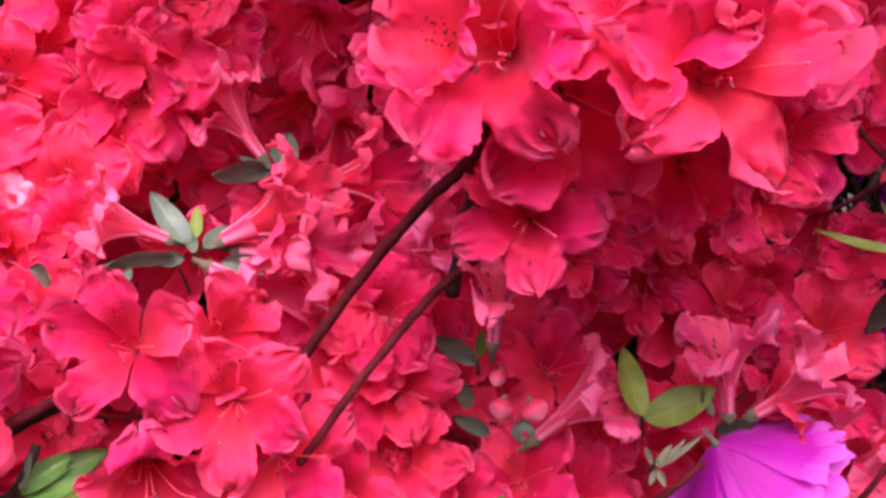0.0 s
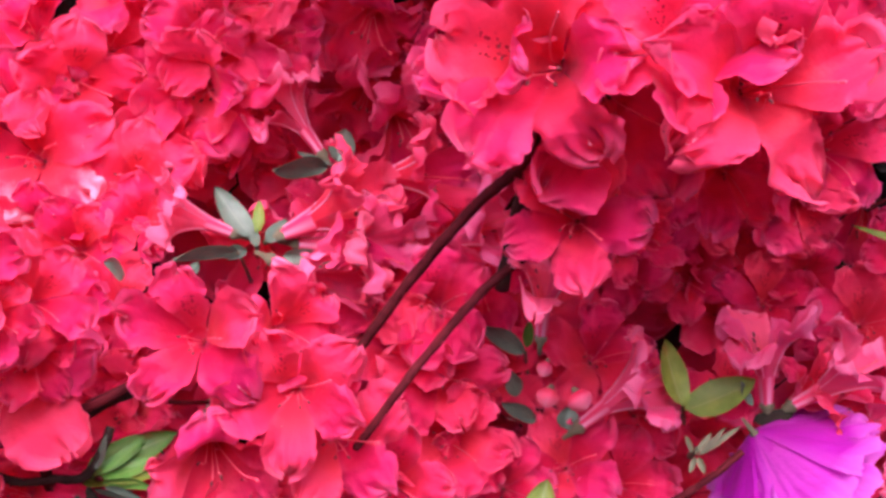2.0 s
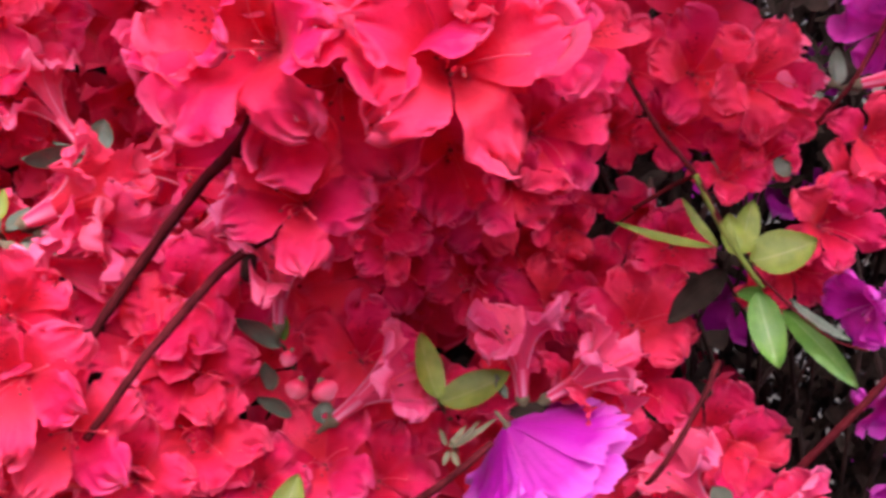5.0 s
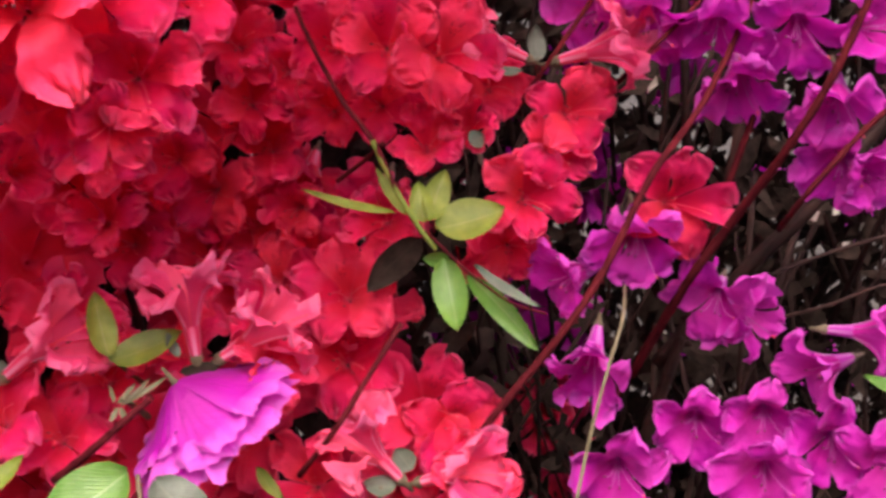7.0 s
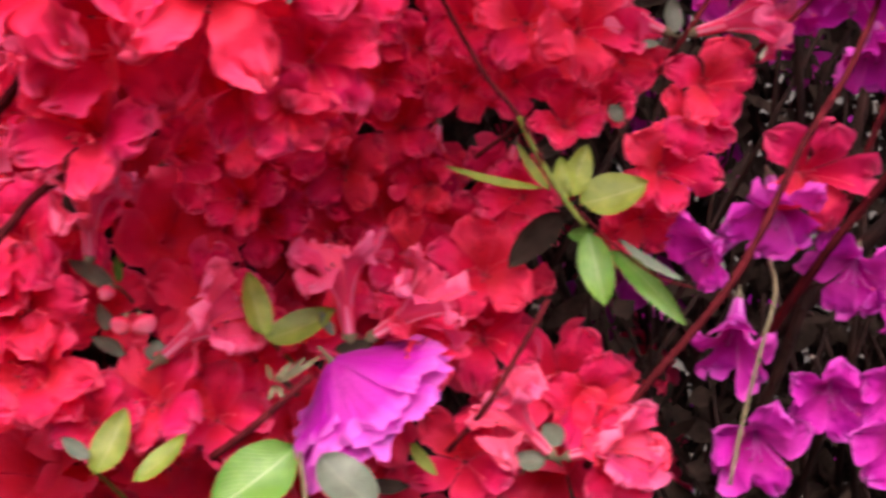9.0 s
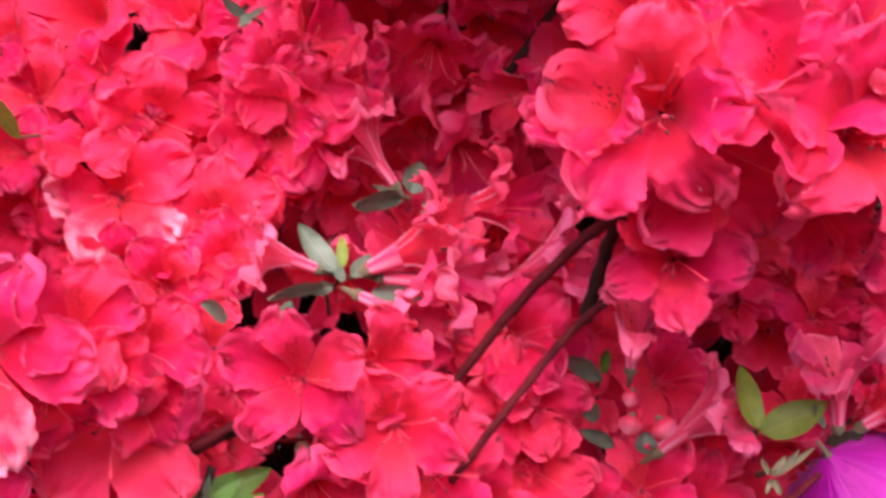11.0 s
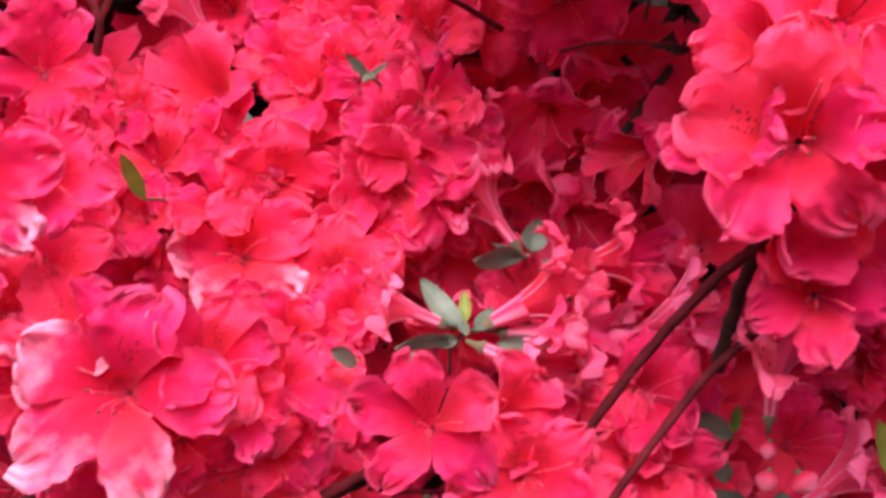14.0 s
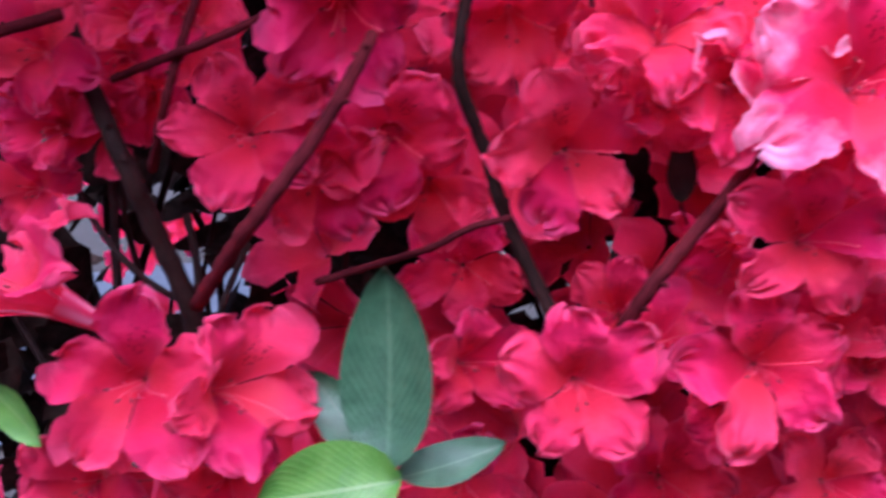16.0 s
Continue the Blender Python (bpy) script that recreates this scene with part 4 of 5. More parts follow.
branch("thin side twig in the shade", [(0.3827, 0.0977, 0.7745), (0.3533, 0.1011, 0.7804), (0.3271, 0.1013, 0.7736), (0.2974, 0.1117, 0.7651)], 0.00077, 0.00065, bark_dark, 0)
branch("pale bare twig hanging before the violet blossoms", [(0.2353, 0.0237, 0.8102), (0.2289, -0.0023, 0.8075), (0.2222, -0.0102, 0.7940), (0.2160, -0.0141, 0.7758), (0.2107, -0.0181, 0.7577)], 0.00045, 0.00056, calyx_mat, 0)
branch("slanting red-brown azalea stem", [(0.2420, 0.0756, 0.9000), (0.2368, 0.0743, 0.8930), (0.2212, 0.0611, 0.8766), (0.2101, 0.0683, 0.8602)], 0.00089, 0.00089, bark, 1)
branch("slanting red-brown azalea stem", [(0.2800, 0.0728, 0.8996), (0.2694, 0.0613, 0.8914), (0.2547, 0.0545, 0.8802), (0.2421, 0.0674, 0.8655)], 0.00078, 0.00078, bark, 1)
branch("thin dark twig before the shaded red blossoms", [(0.1665, 0.0170, 0.8053), (0.1584, 0.0073, 0.7969), (0.1449, 0.0020, 0.7794), (0.1331, 0.0092, 0.7633)], 0.00088, 0.00088, bark, 1)
branch("slanting azalea stem low among the violet blossoms", [(0.3198, -0.0325, 0.7721), (0.3084, -0.0328, 0.7675), (0.2943, -0.0338, 0.7594)], 0.00073, 0.00073, bark, 1)
branch("short dark stem of the violet blossom", [(0.0968, -0.0107, 0.7986), (0.0886, -0.0116, 0.7923), (0.0774, -0.0080, 0.7828), (0.0645, 0.0006, 0.7719)], 0.00094, 0.00127, bark, 1)
branch("thin red-brown twig above the blossoms", [(-0.0483, 0.0463, 0.9781), (-0.0443, 0.0466, 0.9720), (-0.0356, 0.0447, 0.9615), (-0.0304, 0.0433, 0.9562), (-0.0207, 0.0485, 0.9486), (-0.0098, 0.0567, 0.9401)], 0.00071, 0.00091, bark, 2)
branch("thin grey twig in the shaded hollow", [(0.0066, 0.0546, 0.9317), (0.0179, 0.0448, 0.9331), (0.0409, 0.0548, 0.9298)], 0.00060, 0.00060, bark, 0)
branch("thin dark forked twig at the shrub's top", [(-0.1377, 0.0568, 0.9854), (-0.1357, 0.0553, 0.9804), (-0.1312, 0.0519, 0.9686), (-0.1266, 0.0485, 0.9568), (-0.1332, 0.0541, 0.9411)], 0.00118, 0.00136, bark, 1)
branch("thin dark twig at the shrub's top", [(-0.1144, 0.0566, 0.9829), (-0.1176, 0.0547, 0.9768), (-0.1214, 0.0513, 0.9659), (-0.1272, 0.0505, 0.9566)], 0.00103, 0.00118, bark, 1)
branch("dark twig in the shaded hollow", [(0.0141, 0.0930, 0.8851), (0.0222, 0.0861, 0.8961), (0.0375, 0.0914, 0.9128), (0.0542, 0.1067, 0.9277)], 0.00154, 0.00154, bark_dark, 1)
branch("dark twig in the shaded hollow", [(0.0303, 0.1052, 0.9247), (0.0405, 0.1012, 0.9104), (0.0479, 0.1064, 0.8922)], 0.00120, 0.00123, bark_dark, 1)
branch("dark red-brown azalea branch behind the blossoms", [(-0.1957, -0.0512, 0.8970), (-0.1990, -0.0545, 0.8910), (-0.2090, -0.0575, 0.8777), (-0.2199, -0.0582, 0.8660), (-0.2297, -0.0524, 0.8565), (-0.2451, -0.0359, 0.8407)], 0.00134, 0.00194, bark, 4)
branch("old dark azalea stem inside the shrub", [(-0.2784, -0.0046, 0.9229), (-0.2761, -0.0063, 0.9116), (-0.2727, -0.0086, 0.8960), (-0.2652, -0.0118, 0.8731), (-0.2618, -0.0047, 0.8532), (-0.2581, 0.0020, 0.8305), (-0.2607, 0.0163, 0.7950)], 0.00196, 0.00306, bark_dark, 5)
branch("thin dark twig crossing before the old stem", [(-0.2337, -0.0329, 0.9149), (-0.2362, -0.0341, 0.9090), (-0.2403, -0.0360, 0.8995), (-0.2469, -0.0336, 0.8863), (-0.2554, -0.0214, 0.8717)], 0.00099, 0.00118, bark, 1)
branch("thin dark twig crossing before the old stem", [(-0.2085, -0.0373, 0.9076), (-0.2123, -0.0378, 0.9062), (-0.2289, -0.0400, 0.9007), (-0.2431, -0.0366, 0.8973), (-0.2626, -0.0184, 0.8939)], 0.00097, 0.00107, bark, 1)
branch("dark twig at the shrub's edge", [(-0.2694, -0.0264, 0.9098), (-0.2840, -0.0279, 0.9075), (-0.2999, -0.0296, 0.9048)], 0.00149, 0.00149, bark, 1)
branch("dark red-brown azalea branch below the pale blossom", [(-0.1123, -0.0507, 0.8728), (-0.1143, -0.0513, 0.8701), (-0.1247, -0.0531, 0.8579), (-0.1371, -0.0522, 0.8447), (-0.1460, -0.0496, 0.8341), (-0.1537, -0.0374, 0.8190)], 0.00133, 0.00180, bark, 4)
branch("dark azalea branch between the blossoms", [(-0.1743, -0.0449, 0.9064), (-0.1778, -0.0471, 0.8950), (-0.1791, -0.0439, 0.8844), (-0.1755, -0.0360, 0.8687), (-0.1731, -0.0329, 0.8553), (-0.1682, -0.0300, 0.8399), (-0.1636, -0.0270, 0.8254), (-0.1617, -0.0149, 0.8050)], 0.00135, 0.00184, bark_dark, 3)
branch("thin level twig between the blossoms", [(-0.1712, -0.0431, 0.8547), (-0.1806, -0.0440, 0.8533), (-0.1900, -0.0404, 0.8492), (-0.2055, -0.0222, 0.8435), (-0.2211, -0.0140, 0.8392)], 0.00076, 0.00098, bark, 1)
branch("dark azalea twig bearing a green shoot", [(-0.0473, -0.0322, 0.8459), (-0.0541, -0.0334, 0.8425), (-0.0749, -0.0367, 0.8334), (-0.0816, -0.0346, 0.8204), (-0.0876, -0.0178, 0.8036)], 0.00124, 0.00159, bark, 2)
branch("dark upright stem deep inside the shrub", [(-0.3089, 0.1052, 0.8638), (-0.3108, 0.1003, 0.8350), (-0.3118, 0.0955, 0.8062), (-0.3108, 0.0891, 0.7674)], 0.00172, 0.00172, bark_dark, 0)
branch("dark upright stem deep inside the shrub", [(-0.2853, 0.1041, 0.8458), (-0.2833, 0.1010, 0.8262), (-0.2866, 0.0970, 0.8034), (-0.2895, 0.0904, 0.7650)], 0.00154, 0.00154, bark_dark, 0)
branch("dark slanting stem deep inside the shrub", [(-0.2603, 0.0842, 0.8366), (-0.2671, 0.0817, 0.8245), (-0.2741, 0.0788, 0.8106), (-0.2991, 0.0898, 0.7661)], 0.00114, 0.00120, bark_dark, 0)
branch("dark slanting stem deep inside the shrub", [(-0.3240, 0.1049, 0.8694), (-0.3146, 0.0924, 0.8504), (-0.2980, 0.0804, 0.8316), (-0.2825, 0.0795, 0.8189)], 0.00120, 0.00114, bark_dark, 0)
# leaf shoots
sprig("whorl of grey-green wet azalea leaves between blossoms", [(leaf_grey, (-0.0310, 0.0102, 0.8633), (-0.0408, 0.0182, 0.8762), 0.0070, (0.0527, -0.5554, 0.8299)), (leaf_lime, (-0.0295, 0.0110, 0.8641), (-0.0288, 0.0173, 0.8718), 0.0035, (0.0394, -0.6912, 0.7215)), (leaf_grey, (-0.0267, 0.0072, 0.8626), (-0.0217, 0.0146, 0.8662), 0.0047, (0.3651, -0.5894, 0.7206)), (leaf_grey, (-0.0319, 0.0054, 0.8613), (-0.0388, 0.0020, 0.8620), 0.0043, (-0.6260, -0.7778, 0.0561)), (leaf_grey, (-0.0211, 0.0001, 0.8609), (-0.0059, -0.0065, 0.8594), 0.0057, (0.2049, -0.9599, -0.1914)), (leaf_dark, (-0.0199, -0.0101, 0.8583), (-0.0135, -0.0177, 0.8582), 0.0036, (0.2049, -0.9599, -0.1914)), (leaf_grey, (-0.0290, 0.0059, 0.8617), (-0.0320, 0.0148, 0.8671), 0.0032, (-0.0766, -0.2367, 0.9686))],
      [(-0.0350, 0.0336, 0.8497), (-0.0322, 0.0211, 0.8569), (-0.0293, 0.0081, 0.8626)], 0.00082, calyx_mat)
sprig("small grey-green azalea leaves below a side-facing blossom", [(leaf_grey, (-0.0087, 0.0405, 0.8752), (-0.0055, 0.0438, 0.8843), 0.0079, (0.2376, -0.7739, 0.5870)), (leaf_grey, (-0.0122, 0.0397, 0.8746), (-0.0258, 0.0268, 0.8778), 0.0082, (-0.2177, -0.9571, -0.1912)), (leaf_grey, (-0.0059, 0.0379, 0.8722), (0.0048, 0.0305, 0.8745), 0.0057, (0.4368, -0.4432, 0.7828)), (leaf_grey, (-0.0114, 0.0399, 0.8748), (-0.0201, 0.0385, 0.8795), 0.0048, (0.0744, -0.2377, 0.9685))],
      [(-0.0130, 0.0660, 0.8636), (-0.0116, 0.0532, 0.8696), (-0.0098, 0.0400, 0.8746)], 0.00077, calyx_mat)
sprig("grey-green leaves beside pale pink buds", [(leaf_grey, (0.0407, 0.0150, 0.8214), (0.0298, 0.0110, 0.8322), 0.0065, (-0.0501, -0.9709, -0.2344)), (leaf_fresh, (0.0418, 0.0154, 0.8228), (0.0431, 0.0128, 0.8318), 0.0031, (0.0527, -0.5554, 0.8299)), (leaf_grey, (0.0381, 0.0114, 0.8098), (0.0361, 0.0132, 0.8176), 0.0062, (-0.4886, -0.8643, 0.1196)), (leaf_grey, (0.0429, 0.0075, 0.8034), (0.0334, 0.0091, 0.8091), 0.0055, (-0.0501, -0.9709, -0.2344)), (leaf_grey, (0.0512, 0.0041, 0.8013), (0.0524, 0.0083, 0.8064), 0.0067, (0.0394, -0.6912, 0.7215))],
      [(0.0423, 0.0388, 0.8024), (0.0416, 0.0275, 0.8136), (0.0413, 0.0152, 0.8216)], 0.00061, calyx_mat)
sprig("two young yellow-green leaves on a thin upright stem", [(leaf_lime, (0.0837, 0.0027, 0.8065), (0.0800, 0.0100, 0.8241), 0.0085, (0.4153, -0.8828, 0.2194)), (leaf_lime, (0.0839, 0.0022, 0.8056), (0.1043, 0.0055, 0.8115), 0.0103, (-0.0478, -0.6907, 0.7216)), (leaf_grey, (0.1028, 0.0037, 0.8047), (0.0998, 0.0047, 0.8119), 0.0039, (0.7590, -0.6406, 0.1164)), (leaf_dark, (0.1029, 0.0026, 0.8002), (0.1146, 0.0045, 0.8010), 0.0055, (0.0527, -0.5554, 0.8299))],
      [(0.0877, 0.0269, 0.7896), (0.0853, 0.0150, 0.7986), (0.0836, 0.0029, 0.8069)], 0.00075, leaf_lime)
sprig("pale hairy bud scales at the violet blossom's base", [(calyx_mat, (0.0856, -0.0025, 0.7944), (0.0908, -0.0000, 0.7993), 0.0020, (0.0527, -0.5554, 0.8299)), (calyx_mat, (0.0863, -0.0026, 0.7939), (0.0996, 0.0017, 0.8001), 0.0018, (0.3651, -0.5894, 0.7206)), (calyx_mat, (0.0863, -0.0027, 0.7936), (0.0878, -0.0043, 0.7890), 0.0020, (-0.0501, -0.9709, -0.2344)), (calyx_mat, (0.0849, -0.0024, 0.7949), (0.0835, -0.0005, 0.7995), 0.0018, (-0.5033, -0.8155, 0.2856)), (calyx_mat, (0.0871, -0.0024, 0.7942), (0.0948, 0.0008, 0.8002), 0.0017, (0.1630, -0.5616, 0.8112)), (calyx_mat, (0.0855, -0.0028, 0.7937), (0.0835, -0.0046, 0.7899), 0.0018, (-0.3597, -0.9282, -0.0955))],
      [(0.0884, 0.0228, 0.7805), (0.0877, 0.0105, 0.7883), (0.0865, -0.0019, 0.7957)], 0.00105, calyx_mat)
sprig("bright green azalea shoot on a dark twig", [(leaf_fresh, (-0.0725, -0.0325, 0.8185), (-0.0519, -0.0195, 0.8208), 0.0086, (0.3941, -0.6906, 0.6064)), (leaf_lime, (-0.0735, -0.0338, 0.8159), (-0.0551, -0.0245, 0.8126), 0.0060, (0.0143, -0.9454, -0.3256)), (leaf_grey, (-0.0745, -0.0352, 0.8133), (-0.0742, -0.0393, 0.7988), 0.0055, (-0.4194, -0.9066, 0.0477)), (leaf_grey, (-0.0710, -0.0330, 0.8136), (-0.0625, -0.0313, 0.8078), 0.0031, (-0.0072, -0.8752, -0.4837)), (leaf_fresh, (-0.0741, -0.0338, 0.8173), (-0.0595, -0.0232, 0.8201), 0.0052, (0.1226, -0.3216, 0.9389))],
      [(-0.0745, -0.0060, 0.8065), (-0.0733, -0.0191, 0.8119), (-0.0720, -0.0323, 0.8173)], 0.00077, calyx_mat)
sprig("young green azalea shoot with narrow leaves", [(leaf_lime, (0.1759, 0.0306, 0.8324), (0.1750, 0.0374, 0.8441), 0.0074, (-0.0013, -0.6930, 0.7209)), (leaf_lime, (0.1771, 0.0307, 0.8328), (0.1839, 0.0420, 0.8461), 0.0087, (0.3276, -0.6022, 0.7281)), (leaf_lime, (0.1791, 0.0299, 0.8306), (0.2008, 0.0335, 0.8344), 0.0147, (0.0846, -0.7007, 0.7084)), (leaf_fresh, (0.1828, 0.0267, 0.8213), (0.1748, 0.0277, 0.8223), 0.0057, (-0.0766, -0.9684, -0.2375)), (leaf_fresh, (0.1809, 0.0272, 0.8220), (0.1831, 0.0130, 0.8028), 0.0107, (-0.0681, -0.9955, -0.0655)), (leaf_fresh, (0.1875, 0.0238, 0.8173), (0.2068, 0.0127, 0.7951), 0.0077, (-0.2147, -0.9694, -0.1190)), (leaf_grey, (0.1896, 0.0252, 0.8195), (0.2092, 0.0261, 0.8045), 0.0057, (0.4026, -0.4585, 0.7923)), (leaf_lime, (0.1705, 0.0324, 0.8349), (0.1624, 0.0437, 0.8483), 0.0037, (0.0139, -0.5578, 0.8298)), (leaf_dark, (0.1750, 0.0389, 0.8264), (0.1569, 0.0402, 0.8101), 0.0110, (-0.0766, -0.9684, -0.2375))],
      [(0.1621, 0.0261, 0.8593), (0.1677, 0.0198, 0.8455), (0.1737, 0.0153, 0.8346), (0.1780, 0.0132, 0.8281)], 0.00097, leaf_lime)
sprig("thin dry stalks of the young shoot", [(leaf_lime, (0.1672, 0.0238, 0.8377), (0.1396, 0.0335, 0.8450), 0.0033, (-0.0013, -0.6930, 0.7209))],
      [(0.1753, 0.0149, 0.8337), (0.1866, 0.0139, 0.8213), (0.1986, 0.0144, 0.8106), (0.2096, 0.0136, 0.8061)], 0.00048, bark)
sprig("large glossy deep green leaves of a neighbouring shrub", [(leaf_deep, (-0.2031, -0.0570, 0.8040), (-0.1989, -0.0494, 0.8477), 0.0213, (-0.1754, -0.9797, 0.0968)), (leaf_deep, (-0.2070, -0.0490, 0.8051), (-0.2211, -0.0370, 0.8226), 0.0125, (-0.2051, -0.6783, 0.7056)), (leaf_fresh, (-0.1999, -0.0637, 0.8047), (-0.2278, -0.0757, 0.8069), 0.0207, (0.1061, -0.8663, 0.4880)), (leaf_deep, (-0.2018, -0.0542, 0.8016), (-0.1777, -0.0419, 0.8032), 0.0108, (0.2175, -0.7040, 0.6761))],
      [(-0.2045, -0.0603, 0.7846), (-0.2033, -0.0582, 0.7966), (-0.2030, -0.0568, 0.8050)], 0.00097, leaf_deep)
sprig("small yellow-green leaf at the shrub's edge", [(leaf_fresh, (-0.2881, -0.0577, 0.8321), (-0.2757, -0.0614, 0.8182), 0.0092, (-0.2578, -0.9634, 0.0732))],
      [(-0.3033, -0.0334, 0.8143), (-0.2948, -0.0460, 0.8201), (-0.2876, -0.0589, 0.8248)], 0.00049, calyx_mat)
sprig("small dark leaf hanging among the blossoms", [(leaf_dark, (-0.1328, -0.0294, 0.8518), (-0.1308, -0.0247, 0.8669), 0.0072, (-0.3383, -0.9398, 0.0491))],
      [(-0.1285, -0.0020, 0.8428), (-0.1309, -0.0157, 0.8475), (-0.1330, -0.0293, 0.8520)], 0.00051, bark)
sprig("young yellow-green leaves rising between blossoms", [(leaf_lime, (0.0365, -0.0205, 0.7790), (0.0443, -0.0069, 0.7923), 0.0100, (0.0225, -0.7823, 0.6225)), (leaf_lime, (0.0467, -0.0196, 0.7756), (0.0608, -0.0114, 0.7848), 0.0070, (0.0514, -0.5224, 0.8511)), (leaf_grey, (0.0352, -0.0184, 0.7831), (0.0282, -0.0175, 0.7898), 0.0045, (-0.2765, -0.5376, 0.7966))],
      [(0.0371, 0.0030, 0.7603), (0.0367, -0.0083, 0.7704), (0.0364, -0.0198, 0.7803)], 0.00075, leaf_lime)
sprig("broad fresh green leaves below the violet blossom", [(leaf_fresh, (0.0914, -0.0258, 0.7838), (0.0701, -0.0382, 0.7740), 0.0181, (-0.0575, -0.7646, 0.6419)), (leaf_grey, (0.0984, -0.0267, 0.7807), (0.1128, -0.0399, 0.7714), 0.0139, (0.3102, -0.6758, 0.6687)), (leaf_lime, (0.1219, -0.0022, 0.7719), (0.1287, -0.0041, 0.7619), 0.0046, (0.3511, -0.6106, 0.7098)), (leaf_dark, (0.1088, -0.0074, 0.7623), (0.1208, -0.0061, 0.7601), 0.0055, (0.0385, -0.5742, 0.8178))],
      [(0.0923, -0.0323, 0.7596), (0.0928, -0.0246, 0.7690), (0.0918, -0.0167, 0.7788)], 0.00091, calyx_mat)
sprig("grey-green leaf between pale blossoms", [(leaf_grey, (-0.1146, -0.0365, 0.8827), (-0.1092, -0.0337, 0.8907), 0.0089, (0.3139, -0.7076, 0.6330))])
sprig("small grey-green leaf between blossoms", [(leaf_grey, (-0.1060, -0.0334, 0.8657), (-0.1018, -0.0253, 0.8658), 0.0051, (0.3957, -0.5770, 0.7145))])
sprig("small yellow-green leaf between blossoms", [(leaf_lime, (-0.1258, 0.0506, 0.9019), (-0.1292, 0.0552, 0.9131), 0.0056, (-0.3845, -0.7542, 0.5324)), (leaf_lime, (-0.1214, 0.0503, 0.9021), (-0.1184, 0.0518, 0.9059), 0.0042, (0.3957, -0.5770, 0.7145))],
      [(-0.1345, 0.0762, 0.8897), (-0.1301, 0.0637, 0.8967), (-0.1259, 0.0509, 0.9024)], 0.00068, calyx_mat)
sprig("small grey-green leaves below a hanging blossom", [(leaf_grey, (0.0353, 0.0679, 0.9441), (0.0398, 0.0705, 0.9525), 0.0074, (0.3139, -0.7076, 0.6330)), (leaf_grey, (0.0397, 0.0693, 0.9582), (0.0273, 0.0671, 0.9597), 0.0045, (0.0853, -0.5495, 0.8311)), (leaf_lime, (0.0413, 0.0685, 0.9581), (0.0468, 0.0572, 0.9611), 0.0063, (0.0853, -0.5495, 0.8311)), (leaf_lime, (0.0429, 0.0686, 0.9553), (0.0485, 0.0205, 0.9575), 0.0031, (0.0853, -0.5495, 0.8311))],
      [(0.0374, 0.0950, 0.9367), (0.0370, 0.0817, 0.9411), (0.0359, 0.0682, 0.9447)], 0.00071, calyx_mat)
sprig("grey-green leaves below the pale whorl", [(leaf_grey, (-0.0340, 0.0045, 0.8618), (-0.0473, -0.0135, 0.8664), 0.0054, (-0.0333, -0.9730, -0.2284)), (leaf_grey, (-0.0542, -0.0318, 0.8690), (-0.0631, -0.0169, 0.8681), 0.0054, (-0.4656, -0.8746, 0.1355)), (leaf_grey, (-0.0446, -0.0251, 0.8638), (-0.0418, -0.0097, 0.8635), 0.0050, (0.0853, -0.5495, 0.8311))],
      [(-0.0364, 0.0277, 0.8447), (-0.0351, 0.0157, 0.8534), (-0.0340, 0.0036, 0.8616)], 0.00059, calyx_mat)
sprig("pale leaf tips behind a side-facing blossom", [(leaf_grey, (-0.0523, 0.0681, 0.9284), (-0.0463, 0.0696, 0.9335), 0.0061, (0.3957, -0.5770, 0.7145)), (leaf_grey, (-0.0531, 0.0683, 0.9294), (-0.0595, 0.0693, 0.9357), 0.0054, (-0.2433, -0.5714, 0.7838)), (leaf_grey, (-0.0673, 0.0697, 0.9380), (-0.0702, 0.0746, 0.9447), 0.0046, (-0.2433, -0.5714, 0.7838))],
      [(-0.0560, 0.0943, 0.9186), (-0.0543, 0.0812, 0.9238), (-0.0523, 0.0681, 0.9284)], 0.00071, calyx_mat)
sprig("young leaves at the shrub's top", [(leaf_lime, (-0.1061, 0.0948, 0.9627), (-0.1020, 0.0937, 0.9703), 0.0063, (0.3957, -0.5770, 0.7145)), (leaf_lime, (-0.1088, 0.0943, 0.9645), (-0.1104, 0.0932, 0.9722), 0.0056, (-0.2433, -0.5714, 0.7838)), (leaf_fresh, (-0.1498, 0.0960, 0.9566), (-0.1518, 0.0957, 0.9644), 0.0083, (-0.2433, -0.5714, 0.7838))],
      [(-0.1147, 0.1221, 0.9564), (-0.1106, 0.1085, 0.9594), (-0.1065, 0.0948, 0.9624)], 0.00075, calyx_mat)
sprig("grey-green leaf and stalk above a hanging red blossom", [(leaf_grey, (0.2168, 0.0615, 0.8761), (0.2171, 0.0655, 0.8873), 0.0065, (0.2233, -0.7630, 0.6067)), (leaf_grey, (0.2113, 0.0591, 0.8734), (0.1988, 0.0551, 0.8753), 0.0050, (-0.3291, -0.5906, 0.7368))],
      [(0.2209, 0.0885, 0.8685), (0.2186, 0.0752, 0.8728), (0.2169, 0.0619, 0.8768)], 0.00071, calyx_mat)
